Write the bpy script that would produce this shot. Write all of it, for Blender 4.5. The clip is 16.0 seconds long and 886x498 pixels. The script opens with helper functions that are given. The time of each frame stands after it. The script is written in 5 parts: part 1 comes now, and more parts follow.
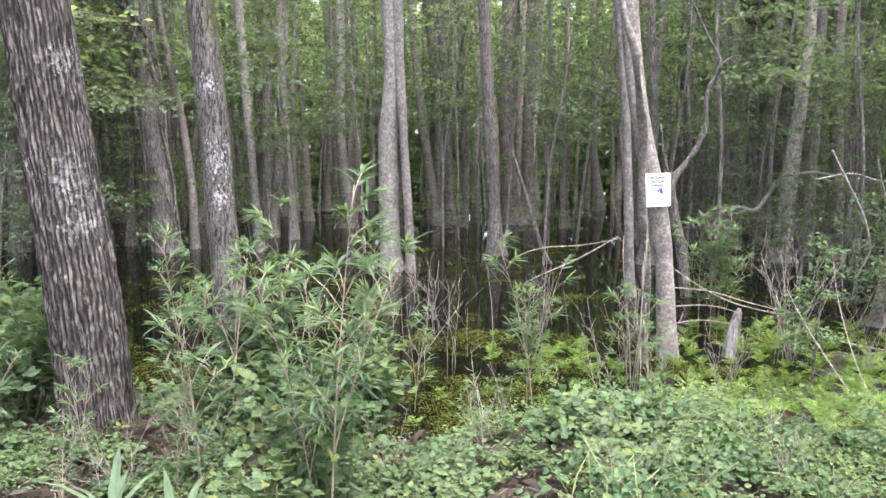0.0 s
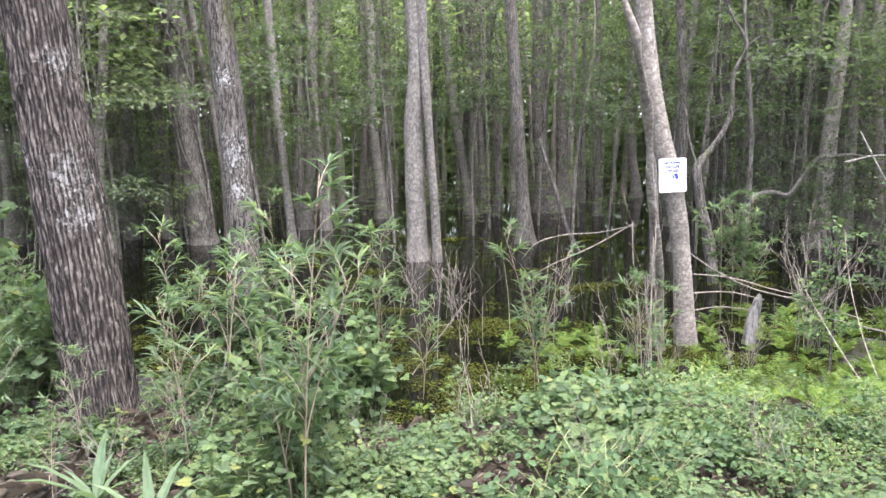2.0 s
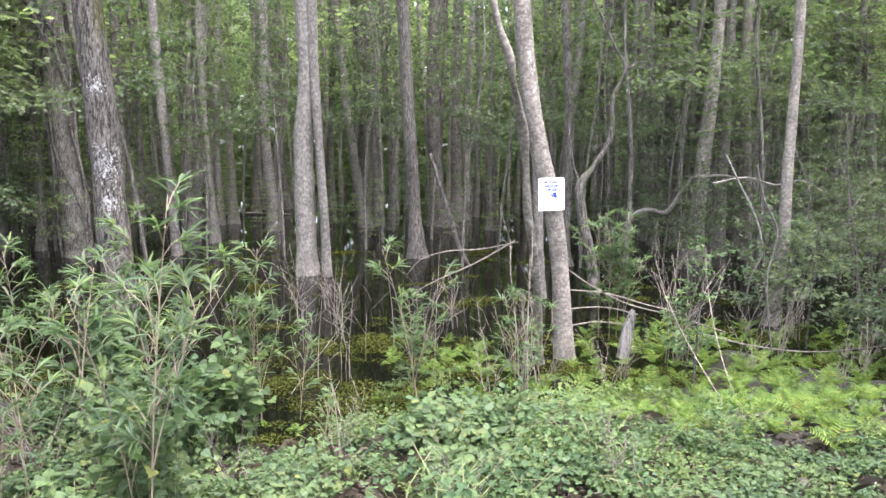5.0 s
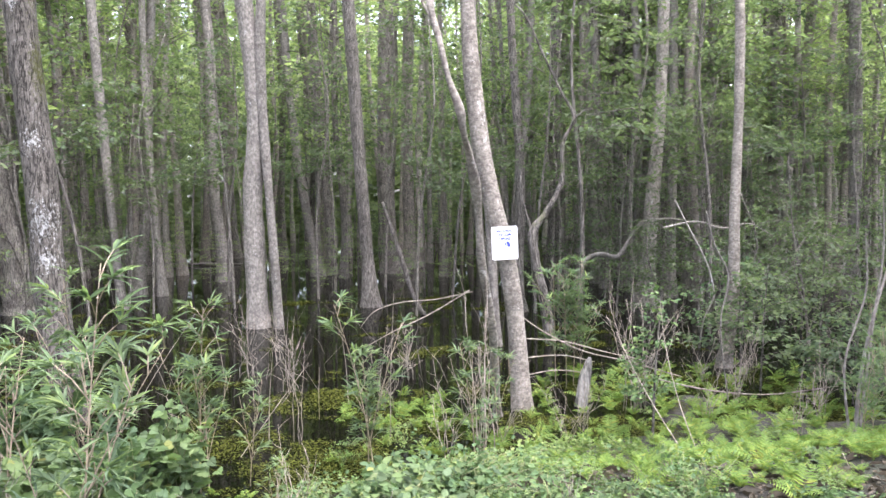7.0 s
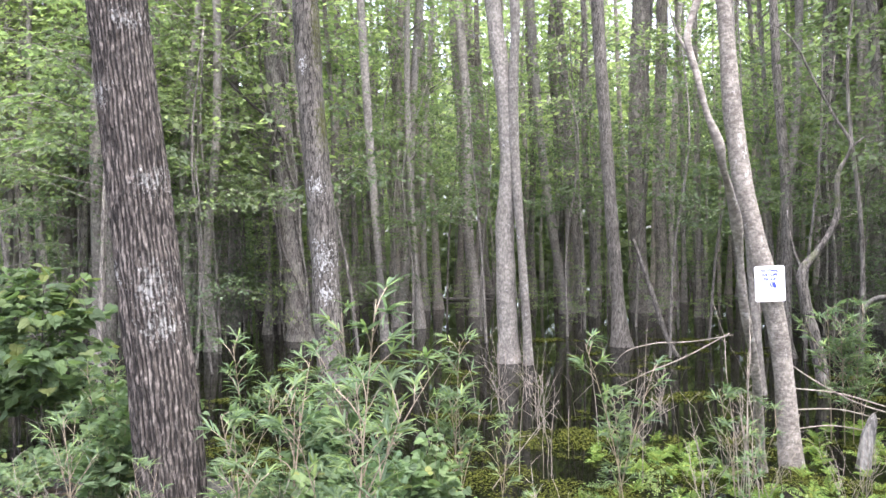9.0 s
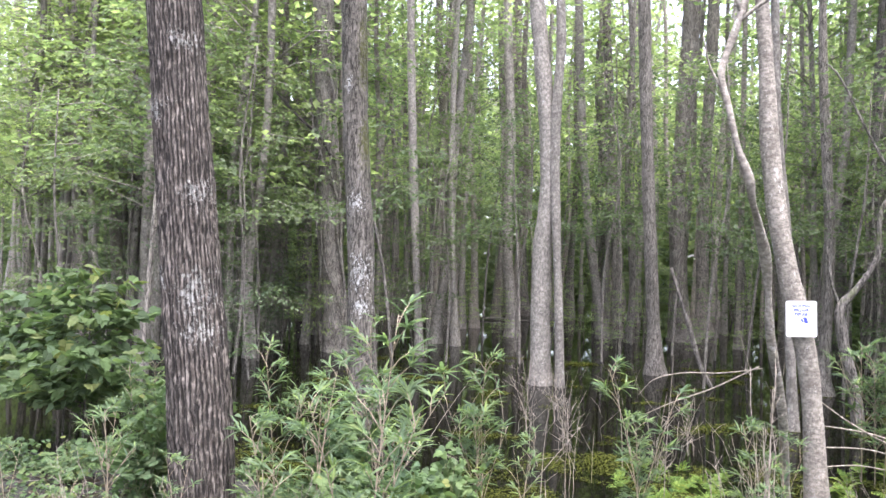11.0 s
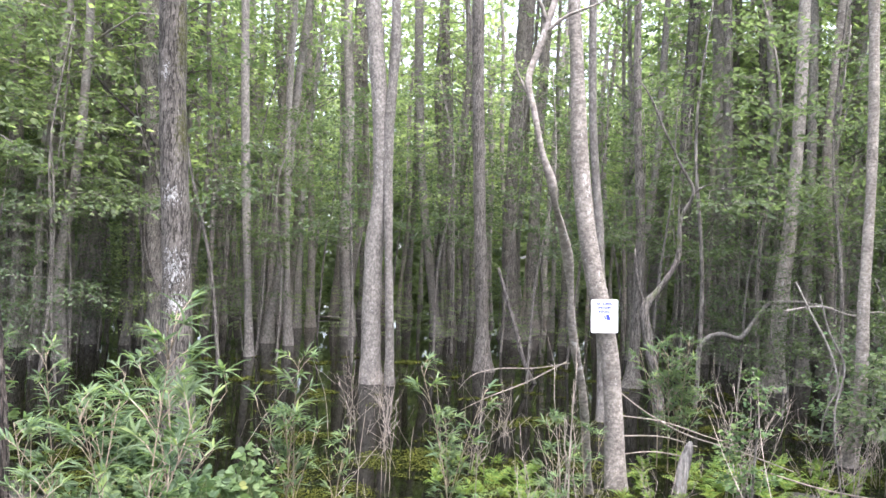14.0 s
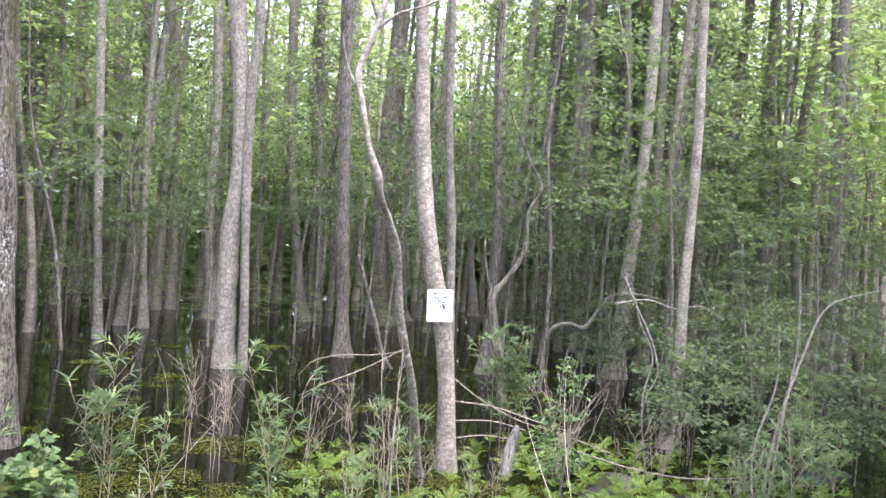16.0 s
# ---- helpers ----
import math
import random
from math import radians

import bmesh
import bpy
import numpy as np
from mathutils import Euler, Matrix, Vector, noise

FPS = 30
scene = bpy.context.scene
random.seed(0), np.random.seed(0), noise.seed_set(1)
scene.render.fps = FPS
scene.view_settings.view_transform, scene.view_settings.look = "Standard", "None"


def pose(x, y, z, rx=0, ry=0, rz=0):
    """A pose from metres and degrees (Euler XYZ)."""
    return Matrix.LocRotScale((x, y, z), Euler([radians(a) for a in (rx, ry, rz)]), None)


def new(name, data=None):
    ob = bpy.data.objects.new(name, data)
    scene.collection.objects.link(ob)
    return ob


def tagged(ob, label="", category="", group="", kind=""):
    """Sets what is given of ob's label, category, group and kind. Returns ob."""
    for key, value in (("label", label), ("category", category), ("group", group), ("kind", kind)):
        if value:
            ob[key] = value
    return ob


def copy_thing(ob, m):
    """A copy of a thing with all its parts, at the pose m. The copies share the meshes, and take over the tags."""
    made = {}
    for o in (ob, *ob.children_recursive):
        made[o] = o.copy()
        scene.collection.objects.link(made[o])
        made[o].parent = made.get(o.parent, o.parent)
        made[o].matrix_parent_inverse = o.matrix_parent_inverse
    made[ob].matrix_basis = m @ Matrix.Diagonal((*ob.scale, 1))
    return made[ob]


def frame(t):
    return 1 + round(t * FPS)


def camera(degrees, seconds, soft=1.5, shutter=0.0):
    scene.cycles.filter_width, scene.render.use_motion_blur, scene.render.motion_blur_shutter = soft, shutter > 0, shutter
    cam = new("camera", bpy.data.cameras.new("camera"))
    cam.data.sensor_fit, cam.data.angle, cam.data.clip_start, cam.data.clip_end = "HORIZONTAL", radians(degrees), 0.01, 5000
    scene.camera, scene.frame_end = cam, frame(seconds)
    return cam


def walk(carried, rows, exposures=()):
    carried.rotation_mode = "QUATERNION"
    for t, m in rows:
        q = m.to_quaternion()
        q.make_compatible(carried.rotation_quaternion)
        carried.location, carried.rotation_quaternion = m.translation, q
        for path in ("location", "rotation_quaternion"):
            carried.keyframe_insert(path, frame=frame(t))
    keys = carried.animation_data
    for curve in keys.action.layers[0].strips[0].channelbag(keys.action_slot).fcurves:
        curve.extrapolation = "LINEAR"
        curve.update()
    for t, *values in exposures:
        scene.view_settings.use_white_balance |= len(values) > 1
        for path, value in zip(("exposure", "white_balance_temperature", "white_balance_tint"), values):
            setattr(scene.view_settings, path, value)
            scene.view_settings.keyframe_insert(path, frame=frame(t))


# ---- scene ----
cam = camera(59.9, 16.0, soft=1.55)
PATH = [
    (0.0, 0.026, 0.007, 2.258, 82.83, -0.15, -0.48),
    (0.5, 0.125, -0.028, 2.253, 82.78, 0.17, -6.85),
    (1.0, 0.224, 0.005, 2.241, 82.79, -0.54, -2.93),
    (1.5, 0.271, 0.016, 2.244, 83.19, 1.79, 0.77),
    (2.0, 0.356, -0.023, 2.249, 82.10, 0.95, 2.68),
    (2.5, 0.452, -0.106, 2.259, 81.83, 0.14, 1.43),
    (3.0, 0.465, -0.125, 2.267, 81.98, -0.23, 1.40),
    (3.5, 0.493, -0.133, 2.260, 82.61, -0.83, -1.05),
    (4.0, 0.537, -0.086, 2.258, 82.88, -0.43, -4.62),
    (4.2, 0.547, -0.062, 2.261, 82.78, -0.31, -4.75),
    (6.3, 0.519, 0.097, 2.357, 84.82, -0.25, -4.49),
    (6.5, 0.538, 0.118, 2.359, 85.40, -0.08, -5.83),
    (7.0, 0.557, 0.123, 2.358, 86.20, 0.62, -8.18),
    (7.5, 0.557, 0.111, 2.361, 86.99, 0.88, -8.31),
    (8.0, 0.514, 0.112, 2.362, 88.17, 0.32, -2.64),
    (8.5, 0.500, 0.086, 2.368, 89.08, 0.07, 4.72),
    (9.0, 0.529, 0.069, 2.374, 89.19, 0.92, 10.15),
    (9.5, 0.571, 0.030, 2.385, 88.62, -0.61, 11.68),
    (9.7, 0.593, 0.001, 2.387, 88.58, -0.58, 12.58),
    (11.8, 0.664, -0.102, 2.390, 91.37, -2.23, 12.93),
    (12.0, 0.671, -0.103, 2.394, 91.06, -2.42, 11.23),
    (12.5, 0.691, -0.120, 2.399, 91.06, -2.09, 4.68),
    (13.0, 0.755, -0.073, 2.398, 91.04, -1.44, 1.17),
    (13.5, 0.821, -0.052, 2.392, 90.75, -2.61, -0.47),
    (14.0, 0.896, -0.040, 2.383, 90.87, -2.45, 1.76),
    (14.5, 1.006, -0.078, 2.403, 91.61, -0.56, 0.44),
    (15.0, 1.166, -0.228, 2.439, 91.54, -2.53, -2.88),
    (15.5, 1.236, -0.271, 2.436, 91.98, -2.18, -3.90),
    (16.0, 1.353, -0.218, 2.455, 90.25, -4.20, -6.93),
]
walk(cam, [(t, pose(x, y, z, rx, ry, rz)) for t, x, y, z, rx, ry, rz in PATH],
     [(0.0, 2.93, 6060, 17), (7.0, 2.98, 6060, 17), (9.5, 3.06, 6060, 17), (12.0, 2.98, 6060, 17), (16.0, 3.04, 6060, 17)])

# ---- light ----
SUN_ELEV, SUN_TURN = 72.0, 140.0
world = bpy.data.worlds.new("overcast_sky")
scene.world = world
world.use_nodes = True
wn, wl = world.node_tree.nodes, world.node_tree.links
wn.clear()
sky = wn.new("ShaderNodeTexSky")
sky.sky_type = "NISHITA"
sky.sun_disc = False
sky.sun_elevation, sky.sun_rotation = radians(SUN_ELEV), radians(SUN_TURN)
sky.dust_density, sky.ozone_density = 4.0, 1.0
veil = wn.new("ShaderNodeHueSaturation")
veil.inputs["Saturation"].default_value = 0.5
bg = wn.new("ShaderNodeBackground")
bg.inputs["Strength"].default_value = 0.15
wout = wn.new("ShaderNodeOutputWorld")
wl.new(sky.outputs[0], veil.inputs["Color"])
wl.new(veil.outputs[0], bg.inputs["Color"])
wl.new(bg.outputs[0], wout.inputs["Surface"])

sun_data = bpy.data.lights.new("sun", "SUN")
sun_data.energy, sun_data.angle, sun_data.color = 1.5, radians(40), (1.0, 0.98, 0.95)
sun = new("sun", sun_data)
sun.matrix_world = pose(0, 0, 30, 90 - SUN_ELEV, 0, 180 - SUN_TURN)
tagged(sun, "soft sun behind thin cloud", "sun", kind="structure")

rng = np.random.default_rng(7)


# ---- materials ----
def material(name):
    m = bpy.data.materials.new(name)
    m.use_nodes = True
    nt = m.node_tree
    nt.nodes.clear()
    out = nt.nodes.new("ShaderNodeOutputMaterial")
    return m, nt, out


def node(nt, kind, **values):
    n = nt.nodes.new(kind)
    for k, v in values.items():
        n.inputs[k].default_value = v
    return n


def ramp(nt, stops, fac=None):
    r = nt.nodes.new("ShaderNodeValToRGB")
    e = r.color_ramp.elements
    while len(e) < len(stops):
        e.new(0.5)
    for el, (p, c) in zip(e, stops):
        el.position, el.color = p, (*c, 1)
    if fac is not None:
        nt.links.new(fac, r.inputs[0])
    return r


def mixed(nt, fac, a, b, blend="MIX"):
    n = nt.nodes.new("ShaderNodeMix")
    n.data_type, n.blend_type = "RGBA", blend
    for socket, v in ((n.inputs[0], fac), (n.inputs[6], a), (n.inputs[7], b)):
        if isinstance(v, bpy.types.NodeSocket):
            nt.links.new(v, socket)
        elif isinstance(v, tuple):
            socket.default_value = (*v, 1)
        else:
            socket.default_value = v
    return n.outputs[2]


def coords(nt, scale, kind="Object"):
    tc = nt.nodes.new("ShaderNodeTexCoord")
    mp = nt.nodes.new("ShaderNodeMapping")
    mp.inputs["Scale"].default_value = scale
    nt.links.new(tc.outputs[kind], mp.inputs["Vector"])
    return mp.outputs[0]


def noise_fac(nt, vec, scale, detail=4.0, rough=0.55):
    n = node(nt, "ShaderNodeTexNoise", Scale=scale, Detail=detail, Roughness=rough)
    nt.links.new(vec, n.inputs["Vector"])
    return n.outputs[0]


def bark(name, dark, light, furrow=14.0, stretch=0.16, lichen=(0.62, 0.64, 0.6), amount=0.3, moss=0.0, bump=0.5, patches=(), mossy=(), speckle=0.45, ridge=None, patch=(0.31, 0.29, 0.27), veins=0.0, calm=0.8, ribs=None):
    """Bark: upright furrows, blotches, pale lichen (and its larger patches at given places), moss."""
    m, nt, out = material(name)
    L = nt.links
    up = coords(nt, (1, 1, stretch))
    flat = coords(nt, (1, 1, 1))
    grain = noise_fac(nt, up, furrow, 5.0, 0.6)
    fine = noise_fac(nt, flat, 70.0, 4.0, 0.6)
    speck = noise_fac(nt, coords(nt, (1, 1, 0.5)), 38.0, 5.0, 0.7)
    blotch = noise_fac(nt, flat, 4.5, 5.0, 0.65)
    base = ramp(nt, [(0.40, dark), (0.53, light), (0.6 if ridge else 0.66, ridge or tuple(c * 1.3 for c in light))], grain).outputs[0]
    if veins:
        lines = []
        for scale, vec, width in ((veins, up, 0.045), (veins * 0.55, coords(nt, (1, 1, stretch * 3.2)), 0.022)):
            away = nt.nodes.new("ShaderNodeMath")
            away.operation = "SUBTRACT"
            away.inputs[1].default_value = 0.5
            L.new(noise_fac(nt, vec, scale, 3.0, 0.55), away.inputs[0])
            size = nt.nodes.new("ShaderNodeMath")
            size.operation = "ABSOLUTE"
            L.new(away.outputs[0], size.inputs[0])
            lines.append(ramp(nt, [(0.004, (0, 0, 0)), (width, (1, 1, 1))], size.outputs[0]).outputs[0])
        crack = mixed(nt, 0.45, lines[0], lines[1], "MULTIPLY")
        tone = ramp(nt, [(0.36, tuple(q * 0.8 for q in light)), (0.5, light), (0.64, ridge or tuple(q * 1.4 for q in light))], noise_fac(nt, up, 60.0, 4.0, 0.65)).outputs[0]
        base = mixed(nt, crack, dark, tone)
        grain = crack
    if ribs:
        # long upright ribs round a leaning axis, split and broken by noise
        count, ax, ay, lean = ribs
        xyz = nt.nodes.new("ShaderNodeSeparateXYZ")
        L.new(flat, xyz.inputs[0])

        def sums(op, *values):
            n = nt.nodes.new("ShaderNodeMath")
            n.operation = op
            for i, v in enumerate(values):
                if isinstance(v, float):
                    n.inputs[i].default_value = v
                else:
                    L.new(v, n.inputs[i])
            return n.outputs[0]

        side = sums("ADD", sums("MULTIPLY_ADD", xyz.outputs[2], -lean, xyz.outputs[0]), -ax)
        turn = sums("ARCTAN2", sums("ADD", xyz.outputs[1], -ay), side)
        bent = sums("MULTIPLY_ADD", noise_fac(nt, coords(nt, (1, 1, 0.3)), 13.0, 3.0, 0.6), 13.0, sums("MULTIPLY", turn, float(count)))
        foot = ramp(nt, [(0.42, (1, 1, 1)), (0.62, (0, 0, 0))], sums("MULTIPLY_ADD", xyz.outputs[2], 0.4, sums("MULTIPLY", noise_fac(nt, flat, 6.0, 2.0), 0.3))).outputs[0]
        ribbed = mixed(nt, foot, sums("SINE", bent), sums("SINE", sums("MULTIPLY", bent, 1.8)))
        wave = sums("MULTIPLY_ADD", noise_fac(nt, coords(nt, (1, 1, 0.22)), 52.0, 4.0, 0.7), 5.2, sums("MULTIPLY", ribbed, 0.75))
        crack = ramp(nt, [(0.27, (0, 0, 0)), (0.5, (1, 1, 1))], sums("MULTIPLY_ADD", wave, 0.25, -0.2)).outputs[0]
        flake = ramp(nt, [(0.44, (0.62, 0.6, 0.58)), (0.53, (1, 1, 1)), (0.63, (1.75, 1.77, 1.77))], noise_fac(nt, coords(nt, (1, 1, 0.34)), 44.0, 4.0, 0.6)).outputs[0]
        base = mixed(nt, crack, dark, mixed(nt, 1.0, light, flake, "MULTIPLY"))
        grain = crack
    base = mixed(nt, calm, base, ramp(nt, [(0.36, (0.55, 0.54, 0.53)), (0.62, (1.25, 1.24, 1.22))], blotch).outputs[0], "MULTIPLY")
    base = mixed(nt, speckle, base, ramp(nt, [(0.38, (0.5, 0.49, 0.48)), (0.62, (1.35, 1.34, 1.33))], speck).outputs[0], "MULTIPLY")
    spots = noise_fac(nt, coords(nt, (1, 1, 0.6)), 13.0, 6.0, 0.75)
    lo = 0.72 - 0.25 * amount
    base = mixed(nt, ramp(nt, [(lo, (0, 0, 0)), (lo + 0.05, (1, 1, 1))], spots).outputs[0], base, lichen)
    wob = noise_fac(nt, coords(nt, (1, 1, 0.7)), 34.0, 7.0, 0.8)
    for group, colour in ((patches, patch), (mossy, (0.065, 0.068, 0.022))):
        for place, size in group:
            sub = nt.nodes.new("ShaderNodeVectorMath")
            sub.operation = "SUBTRACT"
            tc = nt.nodes.new("ShaderNodeTexCoord")
            L.new(tc.outputs["Object"], sub.inputs[0])
            sub.inputs[1].default_value = place
            sc = nt.nodes.new("ShaderNodeVectorMath")
            sc.operation = "DIVIDE"
            sc.inputs[1].default_value = size
            L.new(sub.outputs[0], sc.inputs[0])
            ln = nt.nodes.new("ShaderNodeVectorMath")
            ln.operation = "LENGTH"
            L.new(sc.outputs[0], ln.inputs[0])
            add = nt.nodes.new("ShaderNodeMath")
            add.operation = "MULTIPLY_ADD"
            add.inputs[1].default_value = 4.6 if group is mossy else 9.0
            L.new(wob, add.inputs[0])
            L.new(ln.outputs["Value"], add.inputs[2])
            msk = ramp(nt, [(0.0, (1, 1, 1)), (0.5, (1, 1, 1)), (0.62, (0, 0, 0))] if group is mossy else [(0.0, (1, 1, 1)), (0.54, (1, 1, 1)), (0.575, (0, 0, 0))])
            half = nt.nodes.new("ShaderNodeMath")
            half.operation = "MULTIPLY"
            half.inputs[1].default_value = 0.19 if group is mossy else 0.116
            L.new(add.outputs[0], half.inputs[0])
            L.new(half.outputs[0], msk.inputs[0])
            base = mixed(nt, msk.outputs[0], base, colour)
    if veins or ribs:
        base = mixed(nt, 0.45, base, crack, "MULTIPLY")
    if moss:
        mm = noise_fac(nt, flat, 2.1, 4.0, 0.7)
        base = mixed(nt, ramp(nt, [(0.6 - 0.2 * moss, (0, 0, 0)), (0.72, (1, 1, 1))], mm).outputs[0], base, (0.07, 0.085, 0.03))
    info = nt.nodes.new("ShaderNodeObjectInfo")
    base = mixed(nt, 1.0, base, ramp(nt, [(0, (0.8, 0.79, 0.78)), (1, (1.15, 1.14, 1.12))], info.outputs["Random"]).outputs[0], "MULTIPLY")
    p = node(nt, "ShaderNodeBsdfPrincipled", Roughness=0.9)
    p.inputs["Specular IOR Level"].default_value = 0.2
    L.new(base, p.inputs["Base Color"])
    b = node(nt, "ShaderNodeBump", Strength=bump, Distance=0.03)
    sm = nt.nodes.new("ShaderNodeMath")
    sm.operation = "MULTIPLY_ADD"
    sm.inputs[1].default_value = 0.35
    L.new(fine, sm.inputs[0])
    L.new(grain, sm.inputs[2])
    L.new(sm.outputs[0], b.inputs["Height"])
    L.new(b.outputs[0], p.inputs["Normal"])
    L.new(p.outputs[0], out.inputs["Surface"])
    return m


def leaf_mat(name, colours, through_it=0.4, rough=0.5, gloss=0.35):
    """Leaves: each differs in hue and value; thin enough for light to come through."""
    m, nt, out = material(name)
    L = nt.links
    geo = nt.nodes.new("ShaderNodeNewGeometry")
    info = nt.nodes.new("ShaderNodeObjectInfo")
    n = len(colours)
    base = ramp(nt, [(i / max(1, n - 1), c) for i, c in enumerate(colours)], geo.outputs["Random Per Island"]).outputs[0]
    base = mixed(nt, 1.0, base, ramp(nt, [(0, (0.78, 0.82, 0.8)), (1, (1.18, 1.12, 1.0))], info.outputs["Random"]).outputs[0], "MULTIPLY")
    v = noise_fac(nt, coords(nt, (1, 1, 1)), 30.0, 2.0)
    base = mixed(nt, 0.5, base, ramp(nt, [(0.3, (0.7, 0.7, 0.7)), (0.7, (1.15, 1.15, 1.15))], v).outputs[0], "MULTIPLY")
    p = node(nt, "ShaderNodeBsdfPrincipled", Roughness=rough)
    p.inputs["Specular IOR Level"].default_value = gloss
    L.new(base, p.inputs["Base Color"])
    tr = nt.nodes.new("ShaderNodeBsdfTranslucent")
    L.new(mixed(nt, 1.0, base, (1.18, 1.3, 0.85), "MULTIPLY"), tr.inputs["Color"])
    mx = nt.nodes.new("ShaderNodeMixShader")
    mx.inputs[0].default_value = through_it
    L.new(p.outputs[0], mx.inputs[1])
    L.new(tr.outputs[0], mx.inputs[2])
    L.new(mx.outputs[0], out.inputs["Surface"])
    return m


def plain(name, a, b, scale=12.0, rough=0.8, bump=0.2, stretch=(1, 1, 1), spec=0.3):
    m, nt, out = material(name)
    L = nt.links
    vec = coords(nt, stretch)
    f = noise_fac(nt, vec, scale, 5.0, 0.6)
    base = ramp(nt, [(0.35, a), (0.65, b)], f).outputs[0]
    info = nt.nodes.new("ShaderNodeObjectInfo")
    base = mixed(nt, 1.0, base, ramp(nt, [(0, (0.8, 0.8, 0.8)), (1, (1.15, 1.15, 1.15))], info.outputs["Random"]).outputs[0], "MULTIPLY")
    p = node(nt, "ShaderNodeBsdfPrincipled", Roughness=rough)
    p.inputs["Specular IOR Level"].default_value = spec
    L.new(base, p.inputs["Base Color"])
    bp = node(nt, "ShaderNodeBump", Strength=bump, Distance=0.02)
    L.new(f, bp.inputs["Height"])
    L.new(bp.outputs[0], p.inputs["Normal"])
    L.new(p.outputs[0], out.inputs["Surface"])
    return m


OAK_BARK = bark("oak_bark", (0.042, 0.036, 0.033), (0.104, 0.089, 0.08), 52.0, 0.15, ribs=(42, -1.92, 4.5, -0.105), amount=0.16, bump=0.8, lichen=(0.26, 0.25, 0.235), speckle=0.3, calm=0.4, patch=(0.25, 0.242, 0.23),
                patches=(((-2.03, 4.28, 2.1), (0.13, 0.34, 0.18)), ((-2.4, 4.28, 3.3), (0.14, 0.34, 0.09)), ((-1.98, 4.28, 1.85), (0.13, 0.34, 0.1)), ((-2.3, 4.3, 2.2), (0.08, 0.34, 0.09)), ((-2.05, 4.3, 2.75), (0.09, 0.34, 0.1)), ((-2.2, 4.3, 3.75), (0.08, 0.34, 0.08))))
SPOT_BARK = bark("spotted_bark", (0.045, 0.039, 0.034), (0.13, 0.117, 0.105), 34.0, 0.16, veins=24.0, speckle=0.55, calm=0.6, patch=(0.42, 0.41, 0.4), amount=0.4, lichen=(0.27, 0.262, 0.25),
                 patches=(((-2.47, 8.53, 2.98), (0.11, 0.3, 0.16)), ((-2.4, 8.53, 2.15), (0.15, 0.3, 0.27)), ((-2.36, 8.53, 1.75), (0.1, 0.3, 0.13)), ((-2.6, 8.55, 4.4), (0.07, 0.3, 0.1))),
                 mossy=(((-2.38, 8.55, 3.75), (0.09, 0.3, 0.4)), ((-2.42, 8.55, 4.9), (0.1, 0.3, 0.7))))
GREY_BARK = bark("grey_bark", (0.132, 0.119, 0.108), (0.192, 0.176, 0.161), 22.0, 0.75, amount=0.42, bump=0.4, lichen=(0.33, 0.322, 0.31), calm=0.5, speckle=0.5)
PALE_BARK = bark("pale_bark", (0.135, 0.118, 0.103), (0.2, 0.179, 0.16), 20.0, 1.9, amount=0.5, speckle=0.5, bump=0.35, lichen=(0.34, 0.32, 0.297), calm=0.6)
BROWN_BARK = bark("brown_bark", (0.09, 0.08, 0.071), (0.19, 0.172, 0.157), 24.0, 0.12, veins=30.0, amount=0.34, bump=0.5, lichen=(0.29, 0.282, 0.268), calm=0.6)
DARK_BARK = bark("dark_bark", (0.055, 0.049, 0.043), (0.135, 0.122, 0.112), 14.0, 0.14, veins=26.0, amount=0.3, moss=0.2, bump=0.5, lichen=(0.25, 0.245, 0.225), calm=0.6)
CANE_SKIN = plain("cane_skin", (0.15, 0.118, 0.083), (0.28, 0.222, 0.16), 40.0, 0.6, 0.1, (1, 1, 0.2))
DEAD_WOOD = plain("dead_wood", (0.13, 0.108, 0.088), (0.29, 0.245, 0.205), 30.0, 0.9, 0.3, (1, 1, 0.3))
STUMP_WOOD = bark("weathered_wood", (0.1, 0.095, 0.09), (0.22, 0.212, 0.2), 30.0, 0.1, amount=0.2, bump=0.8)
BLACK_TWIG = plain("dark_twig", (0.02, 0.017, 0.015), (0.06, 0.05, 0.045), 30.0, 0.9, 0.3)
STEM_GREEN = plain("green_stem", (0.09, 0.11, 0.04), (0.2, 0.2, 0.1), 30.0, 0.7, 0.1)
LEAF_CANOPY = leaf_mat("canopy_leaf", [(0.122, 0.158, 0.09), (0.168, 0.212, 0.115), (0.228, 0.275, 0.14)], 0.64, 0.55, 0.15)
LEAF_UNDER = leaf_mat("understory_leaf", [(0.062, 0.082, 0.055), (0.092, 0.12, 0.074), (0.135, 0.17, 0.093)], 0.55, 0.55, 0.15)
LEAF_VINE = leaf_mat("vine_leaf", [(0.058, 0.08, 0.05), (0.082, 0.117, 0.068), (0.105, 0.15, 0.083), (0.09, 0.135, 0.06), (0.12, 0.172, 0.08), (0.11, 0.15, 0.07), (0.105, 0.148, 0.094), (0.165, 0.182, 0.065)], 0.45, 0.7, 0.08)
LEAF_CANE = leaf_mat("cane_leaf", [(0.085, 0.12, 0.082), (0.11, 0.152, 0.1), (0.13, 0.175, 0.108), (0.115, 0.163, 0.088), (0.17, 0.225, 0.085)], 0.45, 0.6, 0.12)
LEAF_FERN = leaf_mat("fern_leaf", [(0.1, 0.165, 0.046), (0.14, 0.21, 0.056), (0.18, 0.25, 0.064), (0.2, 0.22, 0.055)], 0.42, 0.55, 0.15)
